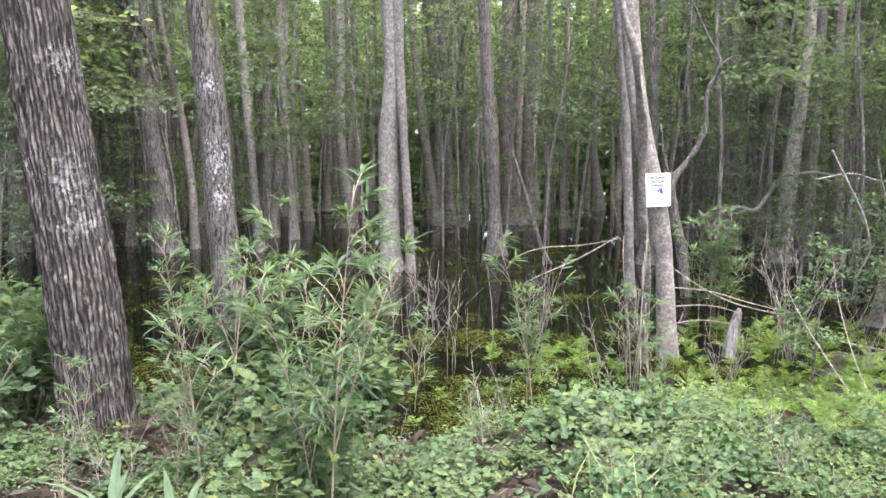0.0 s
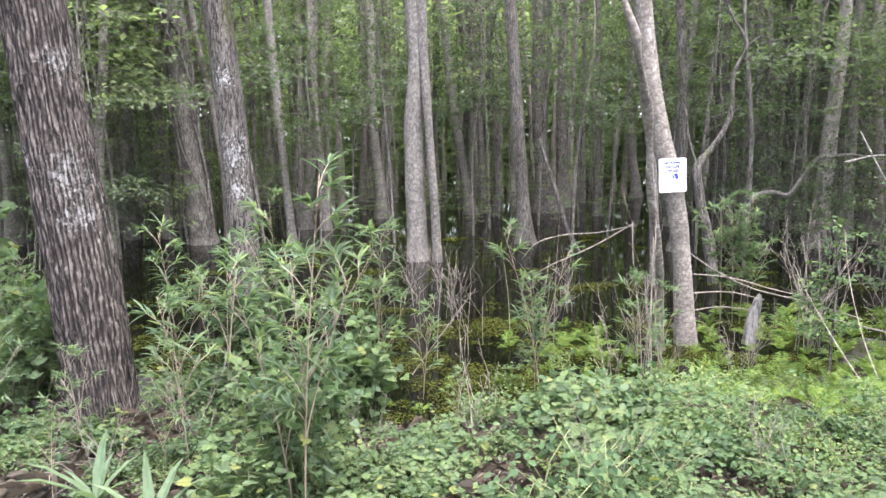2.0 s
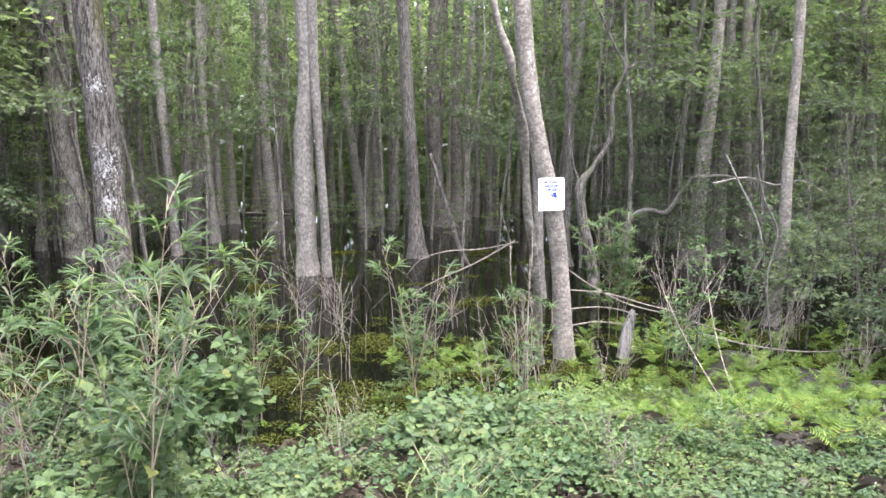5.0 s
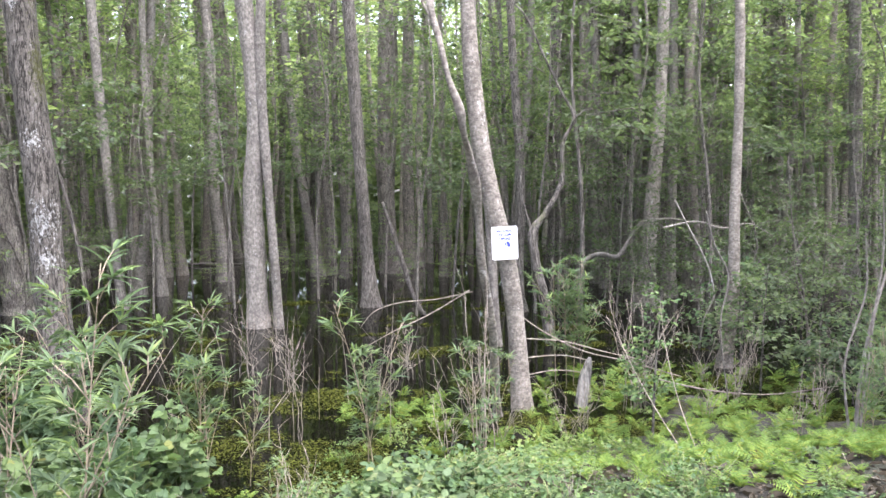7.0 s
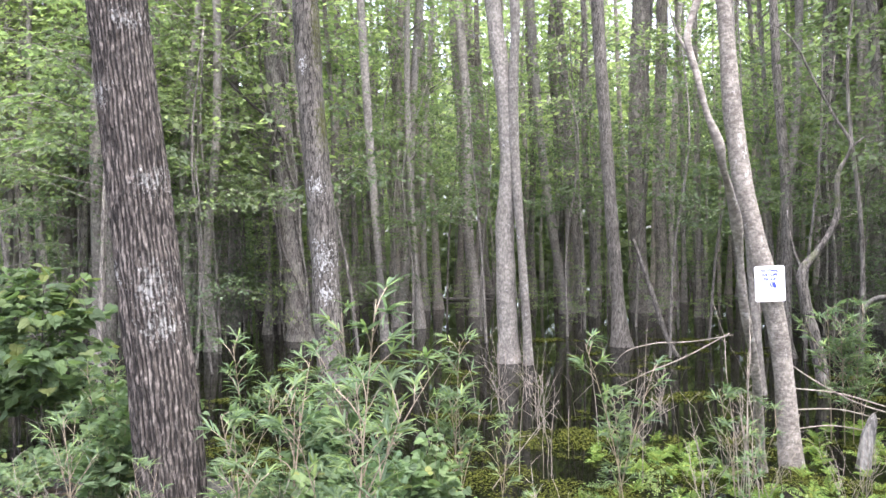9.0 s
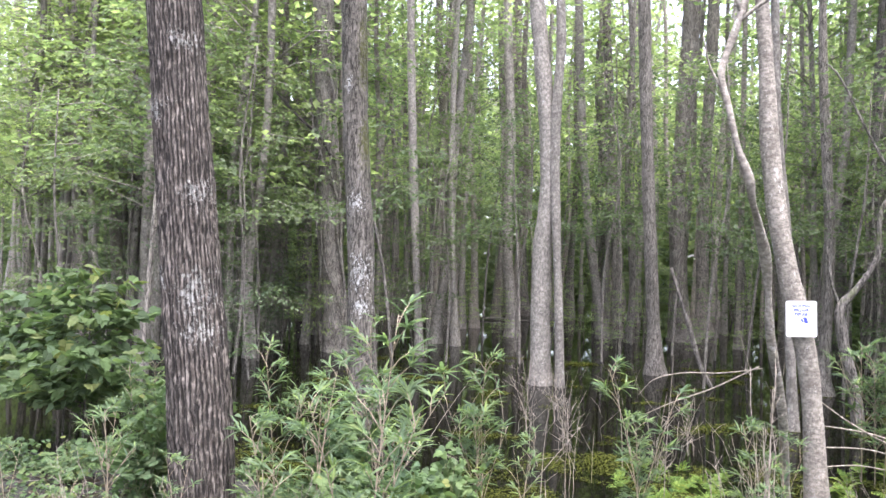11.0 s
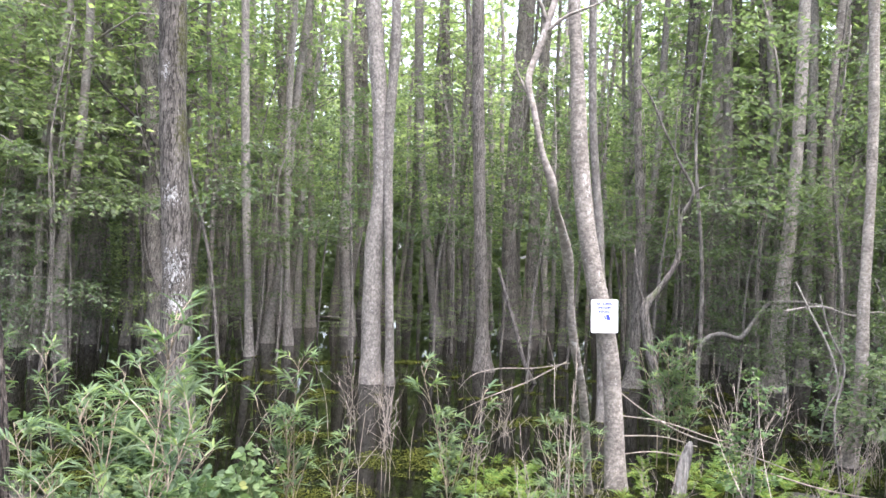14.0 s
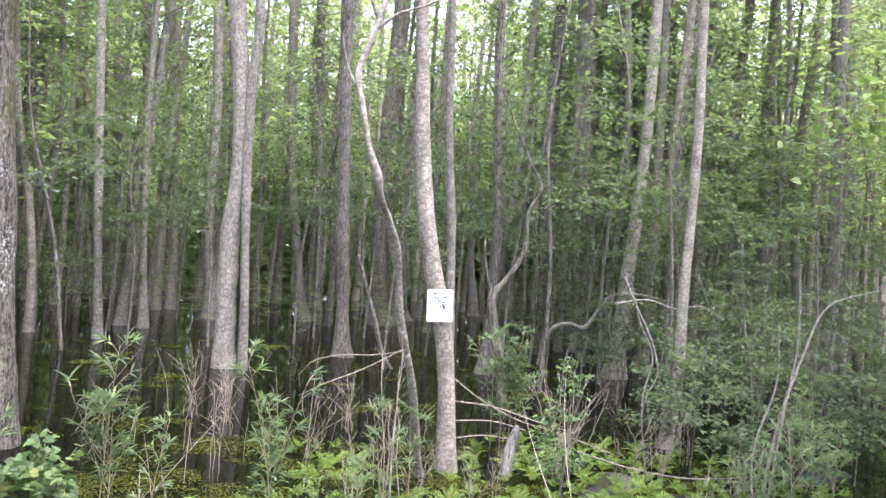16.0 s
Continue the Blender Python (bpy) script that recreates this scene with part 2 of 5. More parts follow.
LEAF_SMALL = leaf_mat("small_leaf", [(0.062, 0.1, 0.053), (0.092, 0.14, 0.068), (0.13, 0.178, 0.075)], 0.38, 0.65, 0.1)
LEAF_LIME = leaf_mat("lime_leaf", [(0.085, 0.132, 0.05), (0.12, 0.172, 0.06), (0.165, 0.205, 0.075)], 0.4, 0.55, 0.2)
LITTER = leaf_mat("dry_leaf", [(0.032, 0.025, 0.019), (0.06, 0.046, 0.035), (0.105, 0.08, 0.06), (0.05, 0.043, 0.033)], 0.1)
MOSS_MAT = leaf_mat("floating_moss", [(0.034, 0.041, 0.009), (0.05, 0.058, 0.011), (0.07, 0.077, 0.014)], 0.2, 0.85, 0.1)


def ground_material():
    m, nt, out = material("swamp_soil")
    L = nt.links
    vec = coords(nt, (1, 1, 1))
    f = noise_fac(nt, vec, 22.0, 8.0, 0.75)
    g = noise_fac(nt, vec, 1.1, 4.0, 0.6)
    base = ramp(nt, [(0.3, (0.007, 0.0055, 0.004)), (0.5, (0.017, 0.013, 0.01)), (0.7, (0.042, 0.032, 0.024))], f).outputs[0]
    base = mixed(nt, ramp(nt, [(0.45, (0, 0, 0)), (0.65, (0.7, 0.7, 0.7))], g).outputs[0], base, (0.02, 0.024, 0.01))
    p = node(nt, "ShaderNodeBsdfPrincipled", Roughness=0.95)
    L.new(base, p.inputs["Base Color"])
    b = node(nt, "ShaderNodeBump", Strength=0.8, Distance=0.05)
    L.new(f, b.inputs["Height"])
    L.new(b.outputs[0], p.inputs["Normal"])
    L.new(p.outputs[0], out.inputs["Surface"])
    return m


def water_material():
    m, nt, out = material("black_water")
    L = nt.links
    vec = coords(nt, (1, 1, 1))
    f = noise_fac(nt, vec, 6.0, 3.0, 0.55)
    p = node(nt, "ShaderNodeBsdfPrincipled", Roughness=0.01, IOR=1.2)
    p.inputs["Base Color"].default_value = (0.002, 0.002, 0.001, 1)
    b = node(nt, "ShaderNodeBump", Strength=0.022, Distance=0.02)
    L.new(f, b.inputs["Height"])
    L.new(b.outputs[0], p.inputs["Normal"])
    L.new(p.outputs[0], out.inputs["Surface"])
    return m


# ---- mesh tools ----
class Geo:
    def __init__(self):
        self.v, self.f = [], []

    def tube(self, pts, radii, sides=8, wobble=0.0, ridges=0.0, ridge_n=20):
        """A tapered, capped tube through the points."""
        base, n = len(self.v), len(pts)
        P = [Vector(p) for p in pts]
        side = None
        for i, p in enumerate(P):
            d = (P[min(i + 1, n - 1)] - P[max(i - 1, 0)]).normalized()
            if side is None:
                side = d.orthogonal()
            side = (side - d * side.dot(d)).normalized()
            other = d.cross(side)
            for k in range(sides):
                a = 2 * math.pi * k / sides
                r = radii[i]
                w = side * math.cos(a) + other * math.sin(a)
                if wobble:
                    q = p + w * r
                    r *= 1 + wobble * noise.noise(q * 2.3) + 0.4 * wobble * noise.noise(q * 7.0)
                if ridges:
                    q = Vector((math.cos(a) * ridge_n / 6.28, math.sin(a) * ridge_n / 6.28, p.z * 6.0 + 1.5 * noise.noise(p * 3)))
                    r += ridges * (0.5 - abs(noise.noise(q)) * 2.2)
                self.v.append(tuple(p + w * r))
        for i in range(n - 1):
            for k in range(sides):
                a, b = base + i * sides + k, base + i * sides + (k + 1) % sides
                self.f.append((a, b, b + sides, a + sides))
        self.f.append(tuple(base + (n - 1) * sides + k for k in range(sides)))
        self.f.append(tuple(base + sides - 1 - k for k in range(sides)))
        return self

    def scatter(self, shape, pos, ahead, up, size, width=1.0):
        """Copies of a leaf shape at places, along directions."""
        tv, tf = shape
        tv = np.array(tv, float)
        pos, ahead, up = (np.asarray(a, float) for a in (pos, ahead, up))
        size = np.broadcast_to(np.asarray(size, float), (len(pos),))
        ahead = ahead / (np.linalg.norm(ahead, axis=1)[:, None] + 1e-9)
        right = np.cross(ahead, up)
        right /= np.linalg.norm(right, axis=1)[:, None] + 1e-9
        nrm = np.cross(right, ahead)
        base = len(self.v)
        all_v = (pos[:, None] + size[:, None, None] * (width * tv[None, :, 0:1] * right[:, None] + tv[None, :, 1:2] * ahead[:, None] + tv[None, :, 2:3] * nrm[:, None])).reshape(-1, 3)
        self.v.extend(map(tuple, all_v.tolist()))
        k = len(tv)
        for i in range(len(pos)):
            o = base + i * k
            self.f.extend(tuple(o + j for j in face) for face in tf)
        return self

    def mesh(self, name, mat, smooth=True):
        me = bpy.data.meshes.new(name)
        me.from_pydata(self.v, [], self.f)
        me.materials.append(mat)
        if smooth:
            me.shade_smooth()
        return me


def part(name, geo, mat, parent, label="", smooth=True):
    ob = new(name, geo if isinstance(geo, bpy.types.Mesh) else geo.mesh(name, mat, smooth))
    ob.parent = parent
    tagged(ob, label, kind="stuff" if name in ("foliage", "limb_work", "stem_tangle", "leaf_spray") else "")
    return ob


def thing(name, label, category, at=(0, 0, 0), group="", kind=""):
    ob = new(name)
    ob.empty_display_size = 0.1
    ob.matrix_basis = pose(*at)
    return tagged(ob, label, category, group, kind)


def rand_dirs(n, flat=1.0):
    d = rng.normal(size=(n, 3))
    d[:, 2] *= flat
    return d / np.linalg.norm(d, axis=1)[:, None]


def curve_pts(ctrl, step):
    """Points at even steps on a smooth curve through (x, y, z, r) rows."""
    C = [np.array(c, float) for c in ctrl]
    C = [2 * C[0] - C[1]] + C + [2 * C[-1] - C[-2]]
    H = [max(1e-6, float(np.linalg.norm((q - p)[:3]))) for p, q in zip(C, C[1:])]
    M = [((C[i] - C[i - 1]) / H[i - 1] * H[i] + (C[i + 1] - C[i]) / H[i] * H[i - 1]) / (H[i - 1] + H[i]) for i in range(1, len(C) - 1)]
    out = []
    for i in range(1, len(C) - 2):
        b, c, h = C[i], C[i + 1], H[i]
        n = max(2, int(h / step))
        for k in range(n):
            t = k / n
            p = b + (c - b) * (3 * t * t - 2 * t**3) + h * (M[i - 1] * (t - 2 * t * t + t**3) + M[i] * (t**3 - t * t))
            p[3] = max(p[3], 0.002)
            out.append(p)
    out.append(C[-2])
    return out


DIAMOND = ([(0, 0, 0), (0.3, 0.45, 0.07), (0, 1, -0.05), (-0.3, 0.45, 0.07)], [(0, 1, 2, 3)])
OVATE = ([(0, 0, 0), (0, 1, -0.1), (0.26, 0.2, 0.05), (0.34, 0.5, 0.05), (0.17, 0.82, -0.03), (-0.26, 0.2, 0.05), (-0.34, 0.5, 0.05), (-0.17, 0.82, -0.03)],
         [(0, 2, 3, 4, 1), (0, 1, 7, 6, 5)])
SIMPLE = ([(0, 0, 0), (0, 1, -0.1), (0.33, 0.3, 0.05), (0.26, 0.68, 0.01), (-0.33, 0.3, 0.05), (-0.26, 0.68, 0.01)], [(0, 2, 3, 1), (0, 1, 5, 4)])
GRAPE = ([(0, 0, 0), (0, 1, -0.14), (0.22, -0.13, 0.03), (0.48, 0.05, 0.08), (0.5, 0.36, 0.07), (0.36, 0.46, 0.06), (0.3, 0.72, 0.02), (0.14, 0.78, 0.0), (-0.22, -0.13, 0.03), (-0.48, 0.05, 0.08), (-0.5, 0.36, 0.07), (-0.36, 0.46, 0.06), (-0.3, 0.72, 0.02), (-0.14, 0.78, 0.0)],
         [(0, 2, 3, 4), (0, 4, 5, 6), (0, 6, 7, 1), (0, 10, 9, 8), (0, 12, 11, 10), (0, 1, 13, 12)])
LANCE = ([(0, 0, 0), (0, 0.35, 0.02), (0, 0.72, -0.03), (0, 1, -0.14), (0.055, 0.15, 0.03), (0.075, 0.38, 0.04), (0.045, 0.74, -0.01), (-0.055, 0.15, 0.03), (-0.075, 0.38, 0.04), (-0.045, 0.74, -0.01)],
         [(0, 4, 5, 1), (1, 5, 6, 2), (2, 6, 3), (0, 1, 8, 7), (1, 2, 9, 8), (2, 3, 9)])


# ---- setting ----
def smooth01(a, b, x):
    t = np.clip((x - a) / (b - a), 0, 1)
    return t * t * (3 - 2 * t)


def ground_z(x, y):
    shore = 6.2 + 0.3 * smooth01(0.9, 2.6, x) + 1.9 * smooth01(-1.8, -3.4, x)
    z = 0.62 - 0.92 * smooth01(3.35 + 0.85 * smooth01(0.3, 0.9, x) + 0.95 * smooth01(-0.5, -1.3, x), shore + 1.2, y) + 1.2 * smooth01(66, 82, y)
    z = z + 0.27 * smooth01(1.6, 2.8, x) * smooth01(11.4, 9.2, y) * smooth01(5.6, 7.2, y)
    return z + 0.04 * np.sin(1.9 * x + 0.7 * y) * np.sin(1.3 * y - 0.5 * x) + 0.02 * np.sin(5.1 * x) * np.sin(4.3 * y)


def build_ground():
    xs = np.concatenate([np.linspace(-400, -30, 10), np.linspace(-26, -7, 14), np.linspace(-6.5, 8.5, 110), np.linspace(9, 28, 14), np.linspace(32, 400, 10)])
    ys = np.concatenate([np.linspace(-300, -12, 8), np.linspace(-9, 1, 8), np.linspace(1.3, 12, 90), np.linspace(13, 60, 30), np.linspace(64, 100, 10), np.linspace(130, 900, 8)])
    X, Y = np.meshgrid(xs, ys)
    Z = ground_z(X, Y)
    g = Geo()
    g.v = [tuple(p) for p in np.stack([X, Y, Z], -1).reshape(-1, 3).tolist()]
    n = len(xs)
    g.f = [(j * n + i, j * n + i + 1, (j + 1) * n + i + 1, (j + 1) * n + i) for j in range(len(ys) - 1) for i in range(n - 1)]
    ob = new("ground", g.mesh("ground", ground_material()))
    tagged(ob, "dark leaf-strewn swamp soil sloping into water", "ground", kind="structure")


def build_water():
    g = Geo()
    g.v = [(-95, 4.0, 0), (95, 4.0, 0), (95, 80, 0), (-95, 80, 0)]
    g.f = [(0, 1, 2, 3)]
    ob = new("water", g.mesh("water", water_material(), False))
    tagged(ob, "still black swamp water with mirror reflections", "water", kind="structure")


build_ground()
build_water()


# ---- trees ----
def crown_geo(h0, h1, reach, branches, per, size, shape=DIAMOND, droop=0.25, thick=1.0, taper=0.5):
    """Limbs that spread from a stem between two heights, with flat sprays of leaves along them."""
    wood, leaf = Geo(), Geo()
    pos, ahead, up = [], [], []
    for b in range(branches):
        u = (b + rng.random()) / branches
        z0 = h0 + (h1 - h0) * u
        a = rng.random() * 6.283
        length = reach * (1 - taper * u) * (0.45 + 0.75 * rng.random())
        rise = 0.25 + 0.5 * rng.random()
        d = np.array([math.cos(a), math.sin(a), 0.0])
        k = np.linspace(0, 1, 3)
        line = np.array([0, 0, z0]) + length * (k[:, None] * d + np.array([0, 0, 1.0]) * (rise * k - droop * 1.6 * k * k)[:, None])
        line[1:] += rng.normal(scale=0.05 * length, size=(2, 3))
        wood.tube(line, thick * np.linspace(0.010 + 0.006 * length, 0.003, 3), 3)
        n = int(per * (1.15 - 0.4 * u) * (0.6 + 0.8 * rng.random()) * length / reach) + 3
        t = 0.2 + 0.8 * rng.random(n) ** 0.75
        p = np.stack([np.interp(t, k, line[:, j]) for j in range(3)], -1)
        side = np.cross(d, [0, 0, 1.0])
        off = rng.normal(size=n) * 0.22 * length * (0.4 + t)
        p += off[:, None] * side + rng.normal(scale=0.06 * length + 0.03, size=(n, 3)) * [1, 1, 0.4]
        pos.append(p)
        ahead.append(d + np.sign(off)[:, None] * side * 0.8 + rng.normal(scale=0.5, size=(n, 3)) + [0, 0, -0.25])
        up.append(np.array([0, 0, 1.0]) + rng.normal(scale=0.36, size=(n, 3)))
    pos, ahead, up = np.concatenate(pos), np.concatenate(ahead), np.concatenate(up)
    leaf.scatter(shape, pos, ahead, up, size * (0.6 + 0.8 * rng.random(len(pos))))
    return wood, leaf


def stem_geo(ctrl, height=0.0, step=0.25, sides=12, flare=0.0, wobble=0.12, ridges=0.0, ridge_n=20, g=None):
    """A trunk through (x, y, z, r) rows, carried down under the water and up to its full height."""
    C = [tuple(c) for c in ctrl]
    if height and C[-1][2] < height:
        a, b = np.array(C[-2]), np.array(C[-1])
        s = (b - a) / max(0.3, b[2] - a[2])
        top = b.copy()
        top[:2] += s[:2] * (height - b[2]) * 0.35
        top[2], top[3] = height, max(0.02, b[3] * 0.45)
        C.append(tuple(top))
    x, y, z, r = C[0]
    low = -0.45
    s = (np.array(C[1]) - np.array(C[0])) / max(0.3, C[1][2] - C[0][2])
    if z > low + 0.1:
        C.insert(0, (x + s[0] * (low - z), y + s[1] * (low - z), low, r * (1.15 + 0.3 * flare)))
    pts = curve_pts(C, step)
    rad = [p[3] * (1 + flare * math.exp(-max(0.0, p[2]) / 0.45)) for p in pts]
    g = g or Geo()
    return g.tube([p[:3] for p in pts], rad, sides, wobble, ridges, ridge_n)


HIGH = [crown_geo(0, 5.5, 2.8, 27, 74, 0.155) for _ in range(3)]
HIGH = [(w.mesh("limb_work", BROWN_BARK), l.mesh("foliage", LEAF_CANOPY, False)) for w, l in HIGH]


def tree(label, mat, *ctrls, height=12.0, crown=None, sides=14, flare=0.3, wobble=0.12, step=0.25, twigs=0, group="swamp trees", name="tree", limbs=()):
    """One tree with one or more stems, named rows of (x, y, z, r) each, and its crown overhead."""
    e = thing(name, label, "tree", group=group)
    for i, c in enumerate(ctrls):
        part("trunk" if i == 0 else "stem", stem_geo(c, height * (1 if i == 0 else 0.85), step, sides, flare, wobble), mat, e)
    for row in limbs:
        q = curve_pts(row, step)
        part("limb", Geo().tube([p[:3] for p in q], [p[3] for p in q], 8, wobble), mat, e)
    c = ctrls[0]
    tx = c[-1][0] + 0.35 * (c[-1][0] - c[-2][0]) / max(0.3, c[-1][2] - c[-2][2]) * max(0, height - c[-1][2])
    if height < 8:
        return e
    w, l = HIGH[crown if crown is not None else int(rng.integers(3))]
    m = Matrix.Translation((tx, c[-1][1], height - 3.4)) @ pose(0, 0, 0, 0, 0, rng.random() * 360) @ Matrix.Diagonal((1, 1, 1, 1) if c[0][1] > 10 else (0.8, 0.8, 0.7, 1))
    for nm, me in (("limb_work", w), ("foliage", l)):
        ob = part(nm, me, None, e)
        ob.matrix_basis = m
    return e


# the oak by the bank: deeply furrowed
oak = thing("oak_tree", "large leaning oak with dark furrowed lichen-spotted bark", "tree", group="swamp trees")
oak_rows = [(-1.95, 4.50, 0.05, 0.3), (-1.98, 4.50, 0.3, 0.25), (-2.01, 4.50, 0.6, 0.222), (-2.025, 4.50, 0.9, 0.209), (-2.06, 4.50, 1.40, 0.203), (-2.14, 4.50, 2.13, 0.192),
            (-2.225, 4.50, 2.92, 0.181), (-2.34, 4.50, 3.98, 0.173), (-2.6, 4.5, 6.5, 0.15), (-2.9, 4.6, 11.0, 0.11)]
pts = curve_pts(oak_rows, 0.022)
g = Geo()
lower = [p for p in pts if p[2] < 5.2]
g.tube([p[:3] for p in lower], [p[3] for p in lower], 190, 0.04, 0.016, 46)
part("trunk", g, OAK_BARK, oak)
g = Geo()
hi = [p for p in pts if p[2] > 5.1][::8]
g.tube([p[:3] for p in hi], [p[3] for p in hi], 24, 0.06)
part("upper_trunk", g, OAK_BARK, oak)
w, l = HIGH[0]
for nm, me in (("limb_work", w), ("foliage", l)):
    # two lower crown copies, out of view, are added to shade the bank
    for place_at, wide in (((-2.9, 4.6, 8.2), 1.0), ((-3.6, 3.4, 6.6), 1.15), ((-1.6, 5.8, 7.2), 1.1)):
        ob = part(nm, me, None, oak)
        ob.matrix_basis = Matrix.Translation(place_at) @ Matrix.Diagonal((wide, wide, 1, 1)) @ pose(0, 0, 0, 0, 0, 80 * wide)

# spotted tree behind the canes
tree("mossy grey-brown trunk with white lichen patches", SPOT_BARK,
     [(-2.32, 8.7, 0.0, 0.21), (-2.34, 8.7, 0.6, 0.186), (-2.41, 8.7, 1.5, 0.168), (-2.43, 8.7, 2.3, 0.162), (-2.52, 8.7, 3.4, 0.156), (-2.62, 8.7, 5.19, 0.155)], height=14, sides=28, step=0.12, flare=0.15)
# twin-stemmed tree in the water
tree("pale grey twin-stemmed tree standing in the water", GREY_BARK,
     [(-0.83, 14.6, 0.0, 0.205), (-0.855, 14.6, 0.8, 0.19), (-0.88, 14.6, 2.5, 0.18), (-0.79, 14.6, 3.9, 0.172), (-0.85, 14.6, 5.06, 0.16), (-0.98, 14.6, 6.2, 0.155), (-1.10, 14.6, 7.3, 0.15)],
     [(-0.46, 14.4, 0.0, 0.095), (-0.49, 14.4, 0.9, 0.085), (-0.58, 14.4, 2.5, 0.078), (-0.63, 14.45, 3.4, 0.09), (-0.68, 14.5, 4.2, 0.1), (-0.68, 14.5, 5.03, 0.1), (-0.62, 14.5, 6.5, 0.09), (-0.65, 14.5, 7.3, 0.088)],
     height=15, sides=24, step=0.16, flare=0.12, wobble=0.16)
# tree that carries the sign, and the crooked one beside it
tree("leaning pale-barked tree that carries a white sign", PALE_BARK,
     [(2.62, 8.38, 0.0, 0.118), (2.59, 8.38, 0.3, 0.108), (2.55, 8.38, 0.9, 0.1), (2.48, 8.37, 1.49, 0.101), (2.38, 8.36, 1.9, 0.104), (2.23, 8.36, 2.56, 0.103), (2.08, 8.36, 3.60, 0.093), (2.02, 8.36, 4.45, 0.077), (1.95, 8.36, 5.29, 0.066)],
     height=14, sides=24, step=0.1, flare=0.1, wobble=0.1)
tree("crooked slender tan-grey tree twisting upward", PALE_BARK,
     [(2.3, 8.2, -0.1, 0.052), (2.2, 7.85, 0.42, 0.046), (2.03, 7.25, 1.24, 0.04), (1.86, 6.85, 1.82, 0.035), (1.79, 6.62, 2.3, 0.036), (1.75, 6.5, 2.46, 0.044), (1.66, 6.28, 2.7, 0.031), (1.56, 6.02, 2.92, 0.033), (1.545, 5.98, 2.99, 0.041), (1.45, 5.95, 3.25, 0.026), (1.38, 5.96, 3.55, 0.025), (1.32, 5.98, 3.82, 0.025), (1.4, 6.0, 4.1, 0.029), (1.5, 6.0, 4.44, 0.03)],
     height=7.5, sides=16, step=0.05, flare=0.0, wobble=0.28,
     limbs=([(1.45, 6.0, 4.22, 0.018), (1.6, 5.98, 4.34, 0.014), (1.8, 5.96, 4.42, 0.009), (2.05, 5.95, 4.55, 0.006)], [(1.46, 6.0, 4.26, 0.022), (1.38, 5.96, 4.44, 0.016), (1.24, 5.94, 4.6, 0.009), (1.18, 5.9, 4.82, 0.004)],
            [(1.34, 5.98, 3.68, 0.012), (1.24, 5.96, 3.86, 0.008), (1.18, 5.94, 4.1, 0.004)]))
tree("slim grey trunk behind the sign tree", GREY_BARK, [(3.1, 12.0, 0.0, 0.085), (3.00, 12.0, 1.94, 0.072), (2.94, 12.0, 2.94, 0.068), (2.79, 12.0, 4.44, 0.064), (2.71, 12.0, 6.26, 0.061)], height=12)
# twisted dark tree with the knotted elbow
tree("twisted dark tree with knotted elbows", DARK_BARK,
     [(3.99, 12.0, 0.0, 0.098), (3.90, 12.0, 0.66, 0.09), (3.73, 12.0, 1.42, 0.07), (3.70, 12.0, 1.82, 0.07), (3.89, 12.0, 2.07, 0.05), (4.16, 12.0, 2.56, 0.038), (4.20, 12.0, 3.23, 0.03), (4.37, 12.0, 3.6, 0.03), (4.16, 12.0, 4.02, 0.022), (3.88, 12.0, 4.58, 0.017), (3.54, 12.0, 5.24, 0.014), (2.86, 12.0, 5.75, 0.01)],
     height=5.8, sides=14, step=0.08, flare=0.0, wobble=0.25,
     limbs=([(3.72, 12.0, 1.75, 0.03), (3.6, 12.05, 2.1, 0.02), (3.52, 12.1, 2.7, 0.01)], [(4.37, 12.0, 3.58, 0.024), (4.55, 12.0, 3.72, 0.012), (4.72, 12.02, 3.74, 0.006)]))
# others whose feet stand in the water
tree("slim grey trunk in the water", GREY_BARK, [(-4.0, 17.5, 0.0, 0.118), (-4.27, 17.5, 4.2, 0.101), (-4.46, 17.5, 8.1, 0.092)], height=13, flare=0.1)
tree("slim grey trunk in the water", GREY_BARK, [(-7.0, 29.2, 0.0, 0.185), (-7.38, 29.2, 6.0, 0.155), (-7.75, 29.2, 11.9, 0.13)], height=17)
tree("stout grey trunk in the water", GREY_BARK, [(-4.03, 32.2, 0.0, 0.33), (-4.24, 32.2, 5.9, 0.285), (-4.61, 32.2, 13.0, 0.27)], height=19)
tree("brown trunk in the water", BROWN_BARK, [(-3.32, 32.0, 0.0, 0.24), (-3.65, 32.0, 5.9, 0.21), (-4.03, 32.0, 13.0, 0.185)], height=18)
tree("broad pale trunk among vines", GREY_BARK, [(-11.48, 23.8, 0.0, 0.42), (-11.94, 23.8, 4.6, 0.32), (-12.3, 23.8, 9.8, 0.31)], height=17)
tree("grey trunk with a flared foot", GREY_BARK, [(0.09, 24.0, 0.0, 0.2), (-0.41, 24.0, 3.2, 0.14), (-0.94, 24.0, 10.4, 0.13)], height=16)
tree("slim brown trunk in the shade", BROWN_BARK, [(0.52, 24.3, 0.0, 0.17), (0.27, 24.3, 4.5, 0.14), (-0.11, 24.3, 10.5, 0.13)], height=16)
tree("thin trunk with a pale peeled strip", PALE_BARK, [(0.2, 28.0, 0.0, 0.12), (0.01, 28.0, 4.0, 0.1), (-0.34, 28.0, 9.8, 0.095)], height=16)
tree("grey-brown trunk in the water", BROWN_BARK, [(1.36, 16.9, 0.0, 0.18), (1.19, 16.9, 2.64, 0.14), (0.91, 16.9, 8.15, 0.13)], height=15, flare=0.4)
